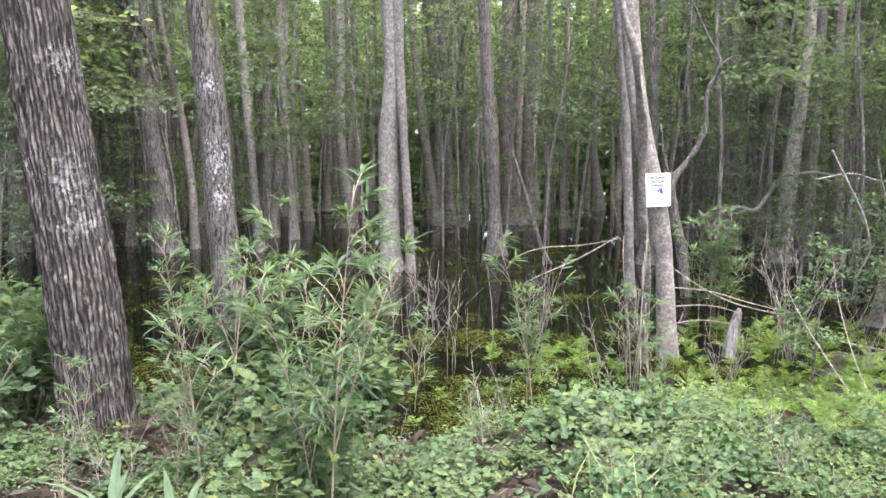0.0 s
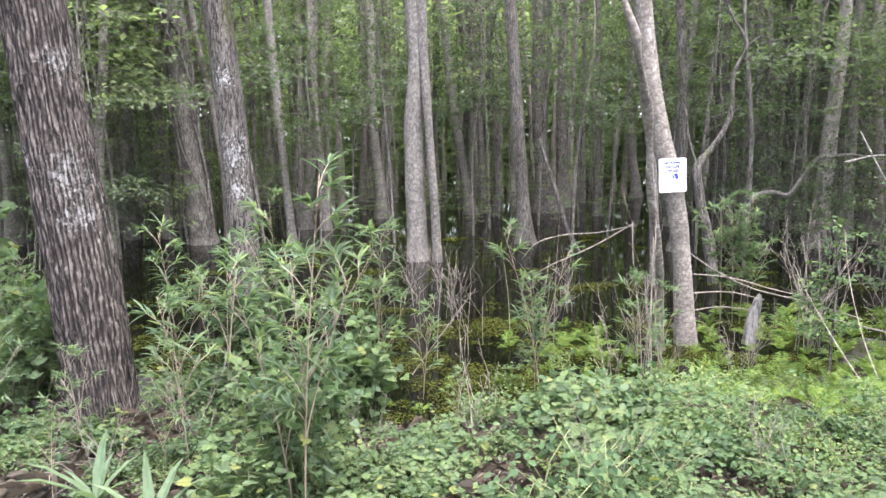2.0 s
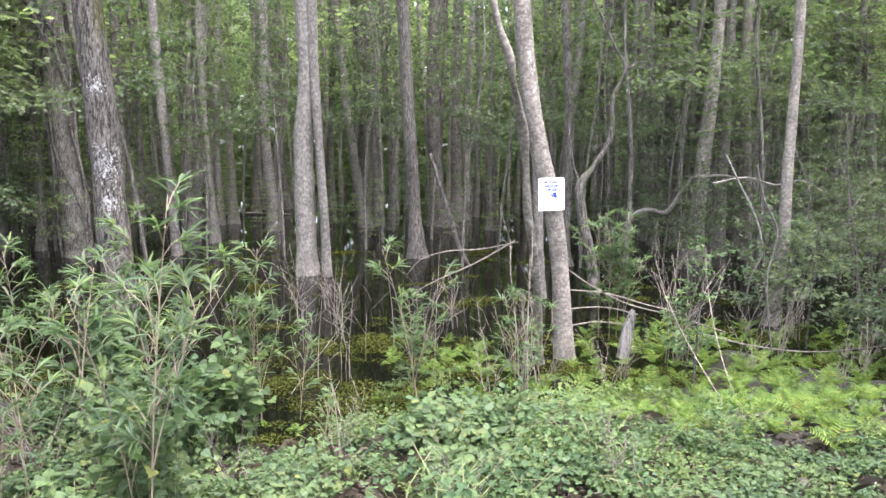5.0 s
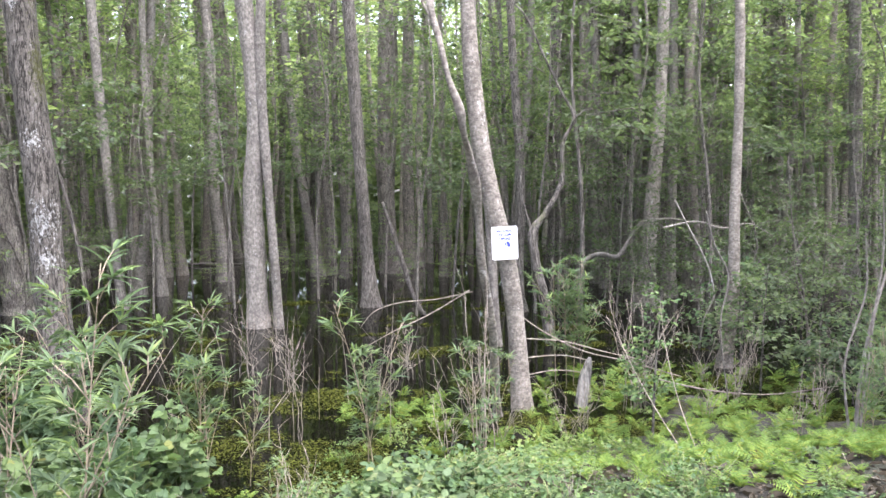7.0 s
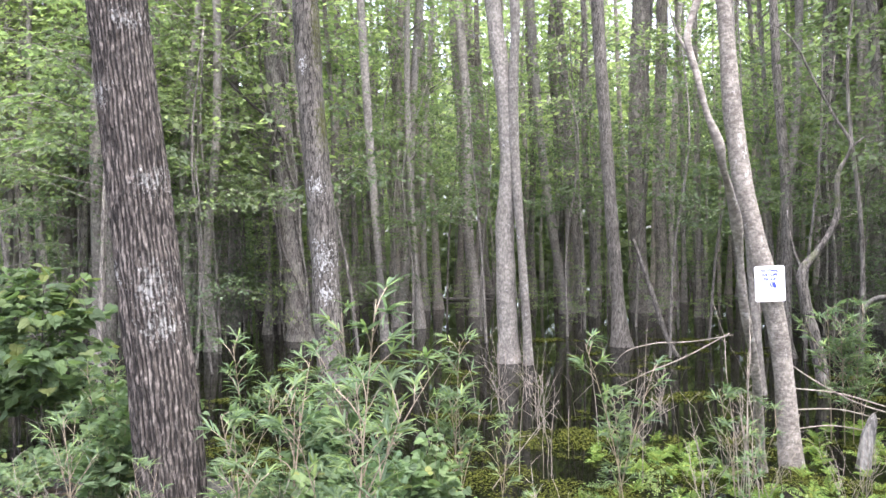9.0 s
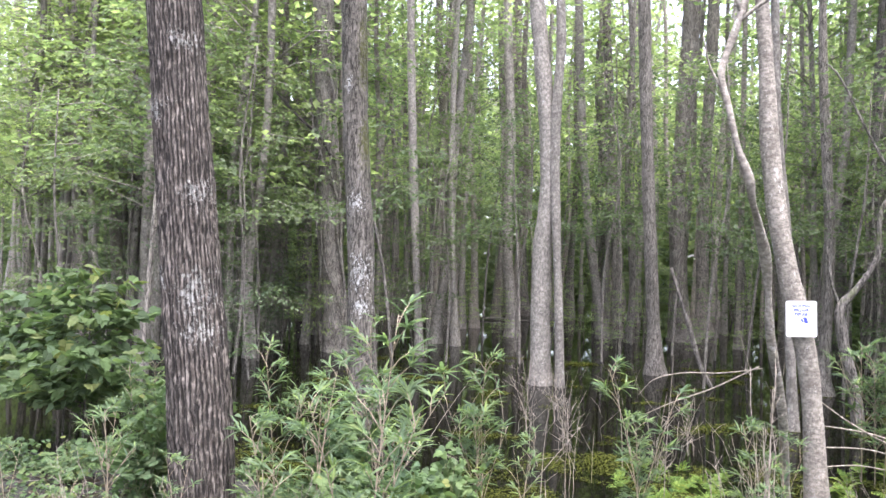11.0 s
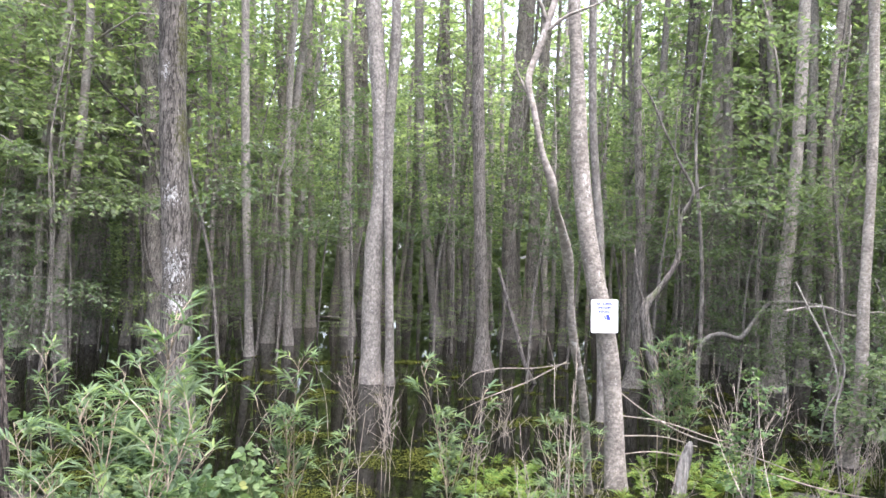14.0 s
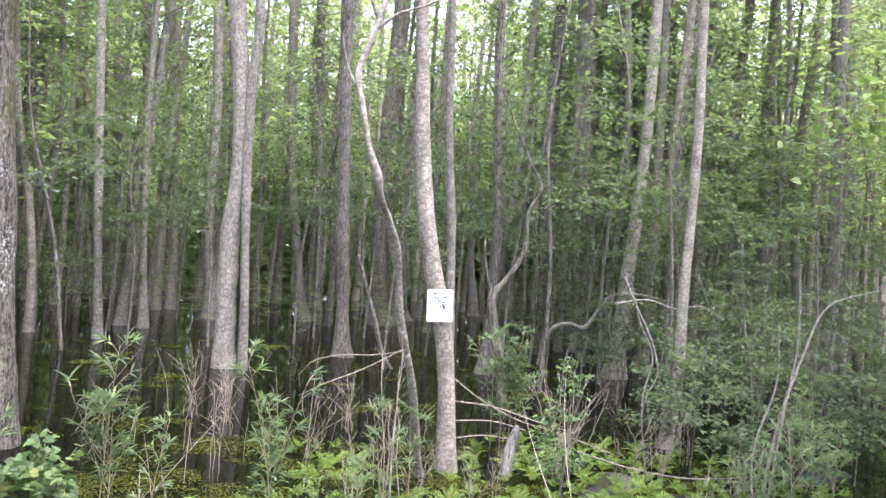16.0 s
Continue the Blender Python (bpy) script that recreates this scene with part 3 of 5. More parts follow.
tree("stout brown trunk with flared foot", BROWN_BARK, [(2.45, 24.5, 0.0, 0.35), (2.23, 24.5, 2.8, 0.23), (2.49, 24.5, 10.8, 0.27)], height=17, flare=0.5)
tree("stout brown trunk with flared foot", BROWN_BARK, [(3.2, 26.5, 0.0, 0.32), (3.15, 26.5, 2.8, 0.2), (3.3, 26.5, 11.0, 0.19)], height=17, flare=0.6)
tree("slender pale trunk in the water", PALE_BARK, [(3.84, 23.0, 0.0, 0.11), (3.84, 23.0, 3.2, 0.085), (3.82, 23.0, 6.55, 0.078)], height=14)
tree("brown trunk with a broad foot", BROWN_BARK, [(4.32, 15.6, 0.0, 0.14), (4.39, 15.6, 2.65, 0.1), (4.23, 15.6, 5.5, 0.083)], height=13, flare=0.7)
tree("grey trunk with lichen and flared foot", GREY_BARK,
     [(7.27, 16.0, 0.0, 0.22), (7.42, 16.0, 2.3, 0.15), (7.57, 16.0, 4.1, 0.128), (7.64, 16.0, 6.1, 0.124), (7.66, 16.0, 8.15, 0.12)],
     [(8.3, 17.0, 0.0, 0.15), (8.34, 17.0, 2.8, 0.098), (8.33, 17.0, 6.4, 0.096), (8.28, 17.0, 8.5, 0.09)], height=15, sides=18, flare=0.4)
tree("white-barked slender tree with dark scars", PALE_BARK,
     [(5.82, 9.9, -0.1, 0.1), (5.94, 9.9, 0.75, 0.08), (5.96, 9.9, 2.2, 0.068), (6.0, 9.9, 3.5, 0.063), (6.0, 9.9, 4.5, 0.066), (5.96, 9.9, 6.0, 0.066)], height=12, sides=18, step=0.15)
tree("grey trunk in the shade", GREY_BARK, [(7.69, 20.2, 0.0, 0.18), (7.50, 20.2, 2.94, 0.14), (7.18, 20.2, 9.55, 0.13)], height=15, flare=0.4)
tree("slim brown trunk in the shade", BROWN_BARK, [(7.48, 19.0, 0.0, 0.14), (7.31, 19.0, 2.92, 0.105), (7.05, 19.0, 9.15, 0.1)], height=15, flare=0.3)
tree("brown trunk wrapped by climbing vines", BROWN_BARK, [(-6.1, 17.5, 0.0, 0.31), (-6.25, 17.5, 2.0, 0.28), (-6.44, 17.5, 4.5, 0.265), (-6.71, 17.5, 8.7, 0.24)], height=14, sides=20, flare=0.2, wobble=0.2)
tree("slender pale leaning trunk", PALE_BARK, [(-5.64, 18.0, 0.0, 0.105), (-5.67, 18.0, 1.33, 0.1), (-5.81, 18.0, 2.76, 0.095), (-6.2, 18.0, 4.91, 0.085)], height=9, step=0.15)
tree("dark trunk in the shade", DARK_BARK, [(-10.06, 24.7, 0.0, 0.25), (-10.33, 24.7, 5.4, 0.22), (-10.7, 24.7, 11.3, 0.21)], height=16)
tree("pale trunk with grey lichen", PALE_BARK, [(-13.9, 20.0, 0.0, 0.22), (-14.04, 20.0, 1.6, 0.19), (-14.39, 20.0, 7.8, 0.175)], height=15)
tree("slim pale trunk in the shade", PALE_BARK, [(-17.1, 22.0, 0.0, 0.17), (-17.45, 22.0, 4.9, 0.155), (-17.9, 22.0, 10.5, 0.15)], height=16)
tree("dark trunk in the shade", DARK_BARK, [(-14.2, 22.6, 0.0, 0.23), (-14.43, 22.6, 3.5, 0.2), (-14.7, 22.6, 8.0, 0.18)], height=15)
tree("grey trunk half hidden by leaves", GREY_BARK, [(11.99, 15.7, 0.0, 0.18), (11.98, 15.7, 3.7, 0.14), (11.91, 15.7, 5.8, 0.13)], height=13, flare=0.3)
tree("brown trunk among leaves", BROWN_BARK, [(7.98, 21.0, 0.0, 0.17), (7.96, 21.0, 3.0, 0.145), (7.88, 21.0, 5.9, 0.132), (7.72, 21.0, 9.0, 0.13)], height=16)
tree("dark brown trunk among leaves", DARK_BARK, [(6.4, 19.4, 0.0, 0.18), (6.36, 19.4, 2.75, 0.16), (6.27, 19.4, 6.2, 0.148), (6.35, 19.4, 8.3, 0.15)], height=15)
tree("broad brown trunk behind leaves", BROWN_BARK, [(11.0, 22.0, 0.0, 0.25), (10.76, 22.0, 5.6, 0.21), (10.5, 22.0, 8.9, 0.2)], height=17)
tree("grey trunk behind leaves", GREY_BARK, [(12.8, 20.0, 0.0, 0.2), (12.72, 20.0, 5.6, 0.17), (12.67, 20.0, 7.2, 0.155)], height=15)
tree("white-barked crooked trunk among leaves", PALE_BARK, [(13.2, 18.0, 0.0, 0.14), (13.5, 18.0, 3.5, 0.115), (13.72, 18.0, 5.7, 0.115), (13.43, 18.0, 7.0, 0.115)], height=13)

# unseen trees added beside the fern bed so that their crowns shade it
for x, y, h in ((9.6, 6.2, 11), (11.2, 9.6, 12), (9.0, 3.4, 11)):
    tree("unseen grey tree added to shade the fern bed", GREY_BARK, [(x, y, 0.0, 0.13), (x + 0.1, y, 4.0, 0.11), (x, y, 8.0, 0.09)], height=h)

# vines that climb the brown trunk
for k in range(4):
    vine = thing("vine", "ropy brown vine climbing a trunk", "vine", group="climbing vines")
    a0 = rng.random() * 6.28
    row = []
    for i in range(16):
        z = -0.1 + 0.5 * i
        a = a0 + 0.5 * math.sin(0.9 * i + k) - 0.12 * i
        row.append((-6.1 - 0.075 * z + 0.33 * math.cos(a), 17.45 - 0.31 * abs(math.sin(a)), z, 0.024 + 0.012 * (k % 2)))
    part("stem", Geo().tube([p[:3] for p in curve_pts(row, 0.12)], [p[3] for p in curve_pts(row, 0.12)], 6), BROWN_BARK, vine)

# ---- the woods further in ----
def make_wood_tree(i, mat, r, h, label, per=58, size=0.152):
    e = thing("tree", label, "tree", group="background trees")
    bend = rng.normal(scale=0.12, size=(4, 2))
    row = [(0, 0, -0.45, r * 1.5), (0, 0, 0.15, r * 1.35), (*bend[0] * 0.5, 1.3, r * 1.02), (*bend[1], h * 0.33, r * 0.95), (*bend[2] * 1.5, h * 0.66, r * 0.8), (*bend[3] * 2, h, r * 0.4)]
    part("trunk", stem_geo(row, 0, 0.5, 10, 0.35, 0.15), mat, e)
    w, l = crown_geo(h * 0.27, h * 1.02, 2.3 + 0.6 * rng.random(), 42, per, size)
    part("limb_work", w, mat, e)
    part("foliage", l, LEAF_CANOPY, e, smooth=False)
    return e


WOODS = ((GREY_BARK, 0.11, 13, "slim grey swamp tree with high leafy crown"), (BROWN_BARK, 0.15, 15, "brown swamp tree with high leafy crown"),
         (GREY_BARK, 0.08, 12, "slender grey tree with leafy crown"), (GREY_BARK, 0.14, 14, "stout grey swamp tree with high leafy crown"),
         (PALE_BARK, 0.075, 12, "slender pale tree with leafy crown"), (BROWN_BARK, 0.09, 13, "slim brown tree with leafy crown"))
near_kinds = [make_wood_tree(i, *w) for i, w in enumerate(WOODS)]
far_kinds = [make_wood_tree(i, *w, 34, 0.26) for i, w in enumerate(WOODS)]


def spots(n, box, gap, near=None, tries=40):
    """Places at least a gap apart in a fan that widens with distance."""
    out = []
    y0, y1, spread, off = box
    for _ in range(n * tries):
        y = y0 + (y1 - y0) * rng.random() ** 0.8
        x = off + (2 * rng.random() - 1) * (spread * y + 3)
        if all((x - a) ** 2 + (y - b) ** 2 > gap**2 for a, b in out):
            out.append((x, y))
            if len(out) == n:
                break
    return out


far_spots = [(x, y) for x, y in spots(234, (19, 66, 0.85, -1.0), 1.2) if y > 28 or abs((x - 0.55) / y + 0.094) > 0.04]


def joined_trees(name, label, rows):
    """Many trees too far off or too hidden to count, as one mesh."""
    cache, mats = {}, []
    co, corner, first, which = [], [], [], []
    nv = nl = 0
    for src, m in rows:
        if src.name not in cache:
            cache[src.name] = []
            for child in src.children:
                me = child.data
                a, b, c = np.empty(len(me.vertices) * 3), np.empty(len(me.loops), int), np.empty(len(me.polygons), int)
                me.vertices.foreach_get("co", a)
                me.loops.foreach_get("vertex_index", b)
                me.polygons.foreach_get("loop_start", c)
                if me.materials[0] not in mats:
                    mats.append(me.materials[0])
                cache[src.name].append((a.reshape(-1, 3), b, c, mats.index(me.materials[0])))
        q = np.array(m)
        for a, b, c, k in cache[src.name]:
            co.append(a @ q[:3, :3].T + q[:3, 3])
            corner.append(b + nv)
            first.append(c + nl)
            which.append(np.full(len(c), k))
            nv += len(a)
            nl += len(b)
    me = bpy.data.meshes.new(name)
    me.vertices.add(nv)
    me.loops.add(nl)
    first, which = np.concatenate(first), np.concatenate(which)
    me.polygons.add(len(first))
    me.vertices.foreach_set("co", np.concatenate(co).ravel())
    me.loops.foreach_set("vertex_index", np.concatenate(corner))
    me.polygons.foreach_set("loop_start", first)
    for mat in mats:
        me.materials.append(mat)
    me.polygons.foreach_set("material_index", which)
    me.update(calc_edges=True)
    tagged(new(name, me), label, "woods", kind="stuff")


fresh, distant = set(), []
for x, y in far_spots:
    k = int(rng.choice(6, p=[0.16, 0.24, 0.12, 0.24, 0.06, 0.18]))
    src = (near_kinds if y < 37 else far_kinds)[k]
    s = 0.75 + 0.5 * rng.random()
    m = Matrix.LocRotScale((x, y, 0), Euler((rng.normal() * 0.035, rng.normal() * 0.035, rng.random() * 6.28)), (s, s, (0.85 + 0.4 * rng.random()) * (1 + 0.25 * float(smooth01(22, 44, y)))))
    if src.name not in fresh:
        fresh.add(src.name)
        src.matrix_basis = m
    elif y > 33:
        distant.append((src, m))
    else:
        copy_thing(src, m)


# the first six are unseen, added to shade the right side; others fill gaps
for x, y, k in ((10.6, 7.6, 0), (12.0, 5.0, 1), (11.4, 11.8, 3), (13.2, 9.2, 5), (9.4, 1.5, 2), (14.0, 13.0, 1), (9.6, 18.6, 3), (12.2, 20.4, 1), (10.4, 23.6, 3), (14.4, 23.0, 5), (8.8, 21.6, 5), (-9.0, 14.0, 0), (-12.0, 18.0, 5), (-8.2, 18.4, 2), (-14.0, 20.4, 3), (-11.2, 24.0, 1), (-16.4, 24.0, 0), (-9.4, 21.2, 5), (-13.4, 27.0, 3), (-18.0, 28.0, 1), (-7.4, 15.6, 2), (-10.6, 16.6, 3), (-15.2, 17.6, 5)):
    copy_thing(near_kinds[k], Matrix.LocRotScale((x, y, 0), Euler((0, 0, rng.random() * 6.28)), (1.15, 1.15, 0.95)))

# the same woods added unseen at both sides of the clearing, blocking side sky
flank = []
for _ in range(900):
    side = 1 if rng.random() < 0.5 else -1
    x, y = side * (11.5 + 17 * rng.random()), -4 + 19 * rng.random()
    if abs(x) > 0.86 * y + 3.5 and all((x - a) ** 2 + (y - b) ** 2 > 4.5 for a, b in flank):
        flank.append((x, y))
    if len(flank) == 44:
        break
# further back: trees that close sky gaps at the edges
for _ in range(56):
    side, y = (1 if rng.random() < 0.5 else -1), 17 + 19 * rng.random()
    flank.append((side * y * (0.5 + 0.42 * rng.random()), y))
for x, y in flank:
    s = 0.95 + 0.35 * rng.random()
    distant.append(((far_kinds if y < 16 else near_kinds)[int(rng.integers(6))], Matrix.LocRotScale((x, y, max(-0.2, float(ground_z(np.array(x), np.array(y))) - 0.15)), Euler((0, 0, rng.random() * 6.28)), (s, s, s))))
joined_trees("background_woods", "crowded swamp trees further back, with unseen light-blocking ones at the sides", distant)

# slender poles between them, leafy only at the top
poles = [thing("tree", label, "tree", group="slender trees") for label in ("slender grey pole-like tree in water", "slender brown pole-like tree in water", "slender pale pole-like tree in water")]
for e, mat in zip(poles, (GREY_BARK, BROWN_BARK, PALE_BARK)):
    part("trunk", stem_geo([(0, 0, -0.4, 0.085), (0.03, 0, 0.4, 0.066), (-0.08, 0.05, 3.5, 0.058), (0.1, -0.05, 7.0, 0.05), (0.05, 0, 12.5, 0.02)], 0, 0.5, 8, 0.3, 0.18), mat, e)
    w, l = crown_geo(6.0, 12.6, 1.6, 20, 26, 0.15)
    part("limb_work", w, mat, e)
    part("foliage", l, LEAF_CANOPY, e, smooth=False)
pole_spots = [(x, y) for x, y in spots(112, (16.0, 42, 0.66, 0.0), 0.9) if (y > 23 or abs(x) > 6.5) and (y > 26 or abs((x - 0.55) / y + 0.094) > 0.04)]
for i, (x, y) in enumerate(pole_spots):
    s = 0.8 + 0.7 * rng.random()
    m = Matrix.LocRotScale((x, y, 0), Euler((rng.normal() * 0.04, rng.normal() * 0.04, rng.random() * 6.28)), (s, s, 0.95 + 0.35 * rng.random()))
    if i < 3:
        poles[i].matrix_basis = m
    else:
        copy_thing(poles[i % 3], m)
stouts = [thing("tree", label, "tree", group="stout bare trunks") for label in ("straight grey trunk with a flared wet foot", "straight brown trunk with a flared wet foot", "pale straight trunk with a flared wet foot")]
for e, mat in zip(stouts, (GREY_BARK, BROWN_BARK, PALE_BARK)):
    b = rng.normal(scale=0.1, size=(3, 2))
    part("trunk", stem_geo([(0, 0, -0.4, 0.18), (0, 0, 0.3, 0.15), (*b[0], 2.2, 0.118), (*b[1], 6.0, 0.11), (*b[2], 10.0, 0.09), (0, 0, 14.0, 0.04)], 0, 0.4, 10, 0.35, 0.16), mat, e)
    w, l = crown_geo(8.5, 14.0, 1.7, 16, 34, 0.16)
    part("limb_work", w, mat, e)
    part("foliage", l, LEAF_CANOPY, e, smooth=False)
stout_spots = [(x, y) for x, y in spots(42, (19.5, 35, 0.42, 1.0), 1.1) if abs((x - 0.55) / y + 0.094) > 0.035]
for i, (x, y) in enumerate(stout_spots):
    s = 0.75 + 0.5 * rng.random()
    m = Matrix.LocRotScale((x, y, 0), Euler((rng.normal() * 0.03, rng.normal() * 0.03, rng.random() * 6.28)), (s, s, 0.9 + 0.3 * rng.random()))
    if i < 3:
        stouts[i].matrix_basis = m
    else:
        copy_thing(stouts[i % 3], m)


# ---- understory ----
def make_sapling(h, reach, label, mat=LEAF_UNDER, n=24, per=72, size=0.115, lo=0.16):
    e = thing("sapling", label, "sapling", group="understory saplings")
    b = rng.normal(scale=0.15, size=(3, 2))
    row = [(0, 0, -0.4, 0.03), (*b[0] * 0.3, h * 0.3, 0.026), (*b[1], h * 0.65, 0.02), (*b[2] * 1.5, h, 0.008)]
    part("trunk", stem_geo(row, 0, 0.3, 6, 0, 0.1), BROWN_BARK, e)
    w, l = crown_geo(h * lo, h, reach, n, per, size, DIAMOND, 0.3, 0.55, 0.45)
    part("limb_work", w, BROWN_BARK, e)
    part("foliage", l, mat, e, smooth=False)
    return e


sap_kinds = [make_sapling(4.5, 1.5, "thin sapling with dark layered leaves", size=0.09, n=20), make_sapling(6.0, 1.8, "tall thin sapling with layered leaves"),
             make_sapling(3.2, 1.3, "low leafy sapling in shade", size=0.08, n=20), make_sapling(5.2, 1.7, "sapling with drooping sprays of leaves", size=0.095, n=20),
             make_sapling(2.4, 1.1, "low bushy shrub with dense leaves", n=20, size=0.07), make_sapling(5.5, 1.6, "light green sapling with layered leaves", LEAF_CANOPY)]
sap_spots = spots(222, (15.5, 46, 0.7, -0.5), 0.8)
sap_spots = [(x, y) for x, y in sap_spots if not (-5.2 < x < 2.0 and y < 26) and not (2.0 <= x < 6.0 and y < 21) and (abs(x / y) > 0.33 or y > 38 or rng.random() < 0.4)]
side_spots = [(6.0, 14.4), (7.0, 13.0), (8.6, 13.5), (9.2, 11.9), (8.0, 11.2), (10.2, 13.2), (5.7, 15.8), (11.1, 12.0), (8.4, 15.0), (6.8, 17.2), (9.6, 10.4), (7.3, 10.2), (12.2, 14.0), (11.5, 16.9), (5.3, 18.0), (10.4, 15.2), (13.5, 15.8),
              (-7.9, 13.8), (-9.0, 15.4), (-6.9, 11.9), (-10.2, 13.4), (-8.2, 10.6), (-11.6, 16.0), (-7.4, 17.2), (-9.8, 18.0), (-6.2, 19.4), (-12.6, 13.0), (-9.2, 21.0), (-13.2, 18.6)]
side_spots += [(7.6, 12.2), (6.6, 13.6), (9.8, 12.6), (8.8, 10.9), (10.6, 11.0), (7.9, 13.9), (11.6, 13.2), (9.4, 14.4), (6.2, 12.9), (8.6, 12.4), (7.2, 15.2), (10.9, 9.4), (12.6, 11.4), (6.9, 11.3), (5.9, 17.4), (8.2, 17.4), (9.9, 16.6),
               (-7.6, 16.2), (-3.9, 17.6), (-6.0, 12.9), (-7.2, 14.6), (-4.4, 18.4), (-8.6, 12.2), (-8.0, 17.8), (-5.4, 19.6), (-7.8, 18.6)]
for i, (x, y) in enumerate(side_spots + sap_spots):
    k = int(rng.integers(6)) if i >= len(side_spots) else int(rng.choice([2, 4, 0, 3]))
    s = (0.75 + 0.5 * rng.random()) * (0.8 if i < len(side_spots) else 1.0)
    m = Matrix.LocRotScale((x, y, 0), Euler((rng.normal() * 0.06, rng.normal() * 0.06, rng.random() * 6.28)), (s, s, s))
    if i < 6:
        sap_kinds[i].matrix_basis = m
    else:
        copy_thing(sap_kinds[k], m)

# tall thin saplings in the middle, leafy only above head height
tall_kinds = [make_sapling(6.5, 1.5, "tall thin sapling leafy above a bare stem", n=22, per=85, size=0.09, lo=0.36), make_sapling(5.2, 1.3, "thin sapling with airy sprays of dark leaves", n=18, per=85, size=0.09, lo=0.4)]
tall_spots = [(0.2, 18.5), (-2.0, 19.5), (-3.2, 16.8), (1.9, 20.5), (3.3, 17.8), (2.9, 20.0), (-1.3, 23.0), (0.9, 22.5), (-4.6, 20.5), (4.9, 18.4), (-2.9, 25.0), (1.4, 26.5), (3.9, 22.6), (5.3, 21.2), (-0.3, 27.5), (4.6, 15.2), (2.2, 15.4), (5.6, 17.0), (6.6, 15.0), (7.8, 14.2), (8.8, 16.4), (9.8, 14.6), (6.0, 19.0), (7.2, 18.0), (9.0, 19.0), (10.6, 17.4), (11.8, 15.0), (5.0, 13.6), (6.8, 12.2), (-4.1, 15.6), (-4.2, 19.0), (-7.0, 15.2), (-3.4, 22.5), (-1.6, 17.2), (0.6, 19.8), (-6.6, 13.4), (-7.8, 12.4), (-9.0, 14.2), (-8.2, 16.4), (-10.4, 15.4), (-7.9, 15.4), (-9.6, 17.6), (-11.4, 14.0), (-7.0, 18.4), (-10.8, 19.0), (-7.4, 11.6)]
for i, (x, y) in enumerate(tall_spots):
    s = 0.8 + 0.45 * rng.random()
    m = Matrix.LocRotScale((x, y, 0), Euler((rng.normal() * 0.05, rng.normal() * 0.05, rng.random() * 6.28)), (s, s, s))
    if i < 2:
        tall_kinds[i].matrix_basis = m
    else:
        copy_thing(tall_kinds[i % 2], m)

# low light-green bushes at the far water's edge
for x, y, s in ((0.5, 19.0, 0.42), (1.2, 21.0, 0.5), (-2.5, 20.0, 0.4), (2.6, 19.5, 0.45), (-0.4, 22.0, 0.5), (3.6, 20.0, 0.45), (-1.6, 24.5, 0.55), (-3.9, 23.0, 0.5), (0.3, 25.0, 0.55), (5.2, 18.6, 0.4), (-5.0, 21.0, 0.45), (-6.4, 22.0, 0.6), (-7.6, 20.5, 0.6), (-8.8, 23.0, 0.65), (-3.0, 27.0, 0.6), (-6.0, 26.0, 0.65), (-10.4, 21.4, 0.6), (-1.2, 27.0, 0.55), (-0.9, 20.6, 0.4), (2.0, 24.0, 0.55), (4.4, 24.0, 0.55), (6.4, 22.4, 0.5), (-4.6, 28.0, 0.6), (-12.0, 19.6, 0.6), (-9.6, 26.4, 0.65), (0.9, 29.0, 0.65), (-7.2, 28.6, 0.65)):
    copy_thing(sap_kinds[5], Matrix.LocRotScale((x, y, 0), Euler((0, 0, rng.random() * 6.28)), (s, s, s)))

# far woods: one mass of leaves
n = 98000
u = rng.random(n)
low = u < 0.42
y = np.where(low, 47 + 16 * rng.random(n), 62 + 22 * rng.random(n))
x = (2 * rng.random(n) - 1) * (1.02 * y + 4)
z = np.where(low, 13 * rng.random(n) ** 1.2, 27 * rng.random(n) ** 1.35)
gap = np.array([noise.noise(Vector((a * 0.13, b * 0.04, c * 0.16))) for a, b, c in zip(x, y, z)])
keep = gap < 0.45 - 0.25 * smooth01(7, 15, z)
x, y, z = x[keep], y[keep], z[keep]
n = len(x)
g = Geo().scatter(DIAMOND, np.stack([x, y, z], -1), rand_dirs(n, 0.5), np.array([0, -0.5, 1.0]) + rng.normal(scale=0.5, size=(n, 3)), 0.5 + 0.55 * rng.random(n), 1.25)
ob = new("far_woods", g.mesh("far_woods", LEAF_CANOPY, False))
tagged(ob, "distant mass of green leaves", "woods", kind="stuff")


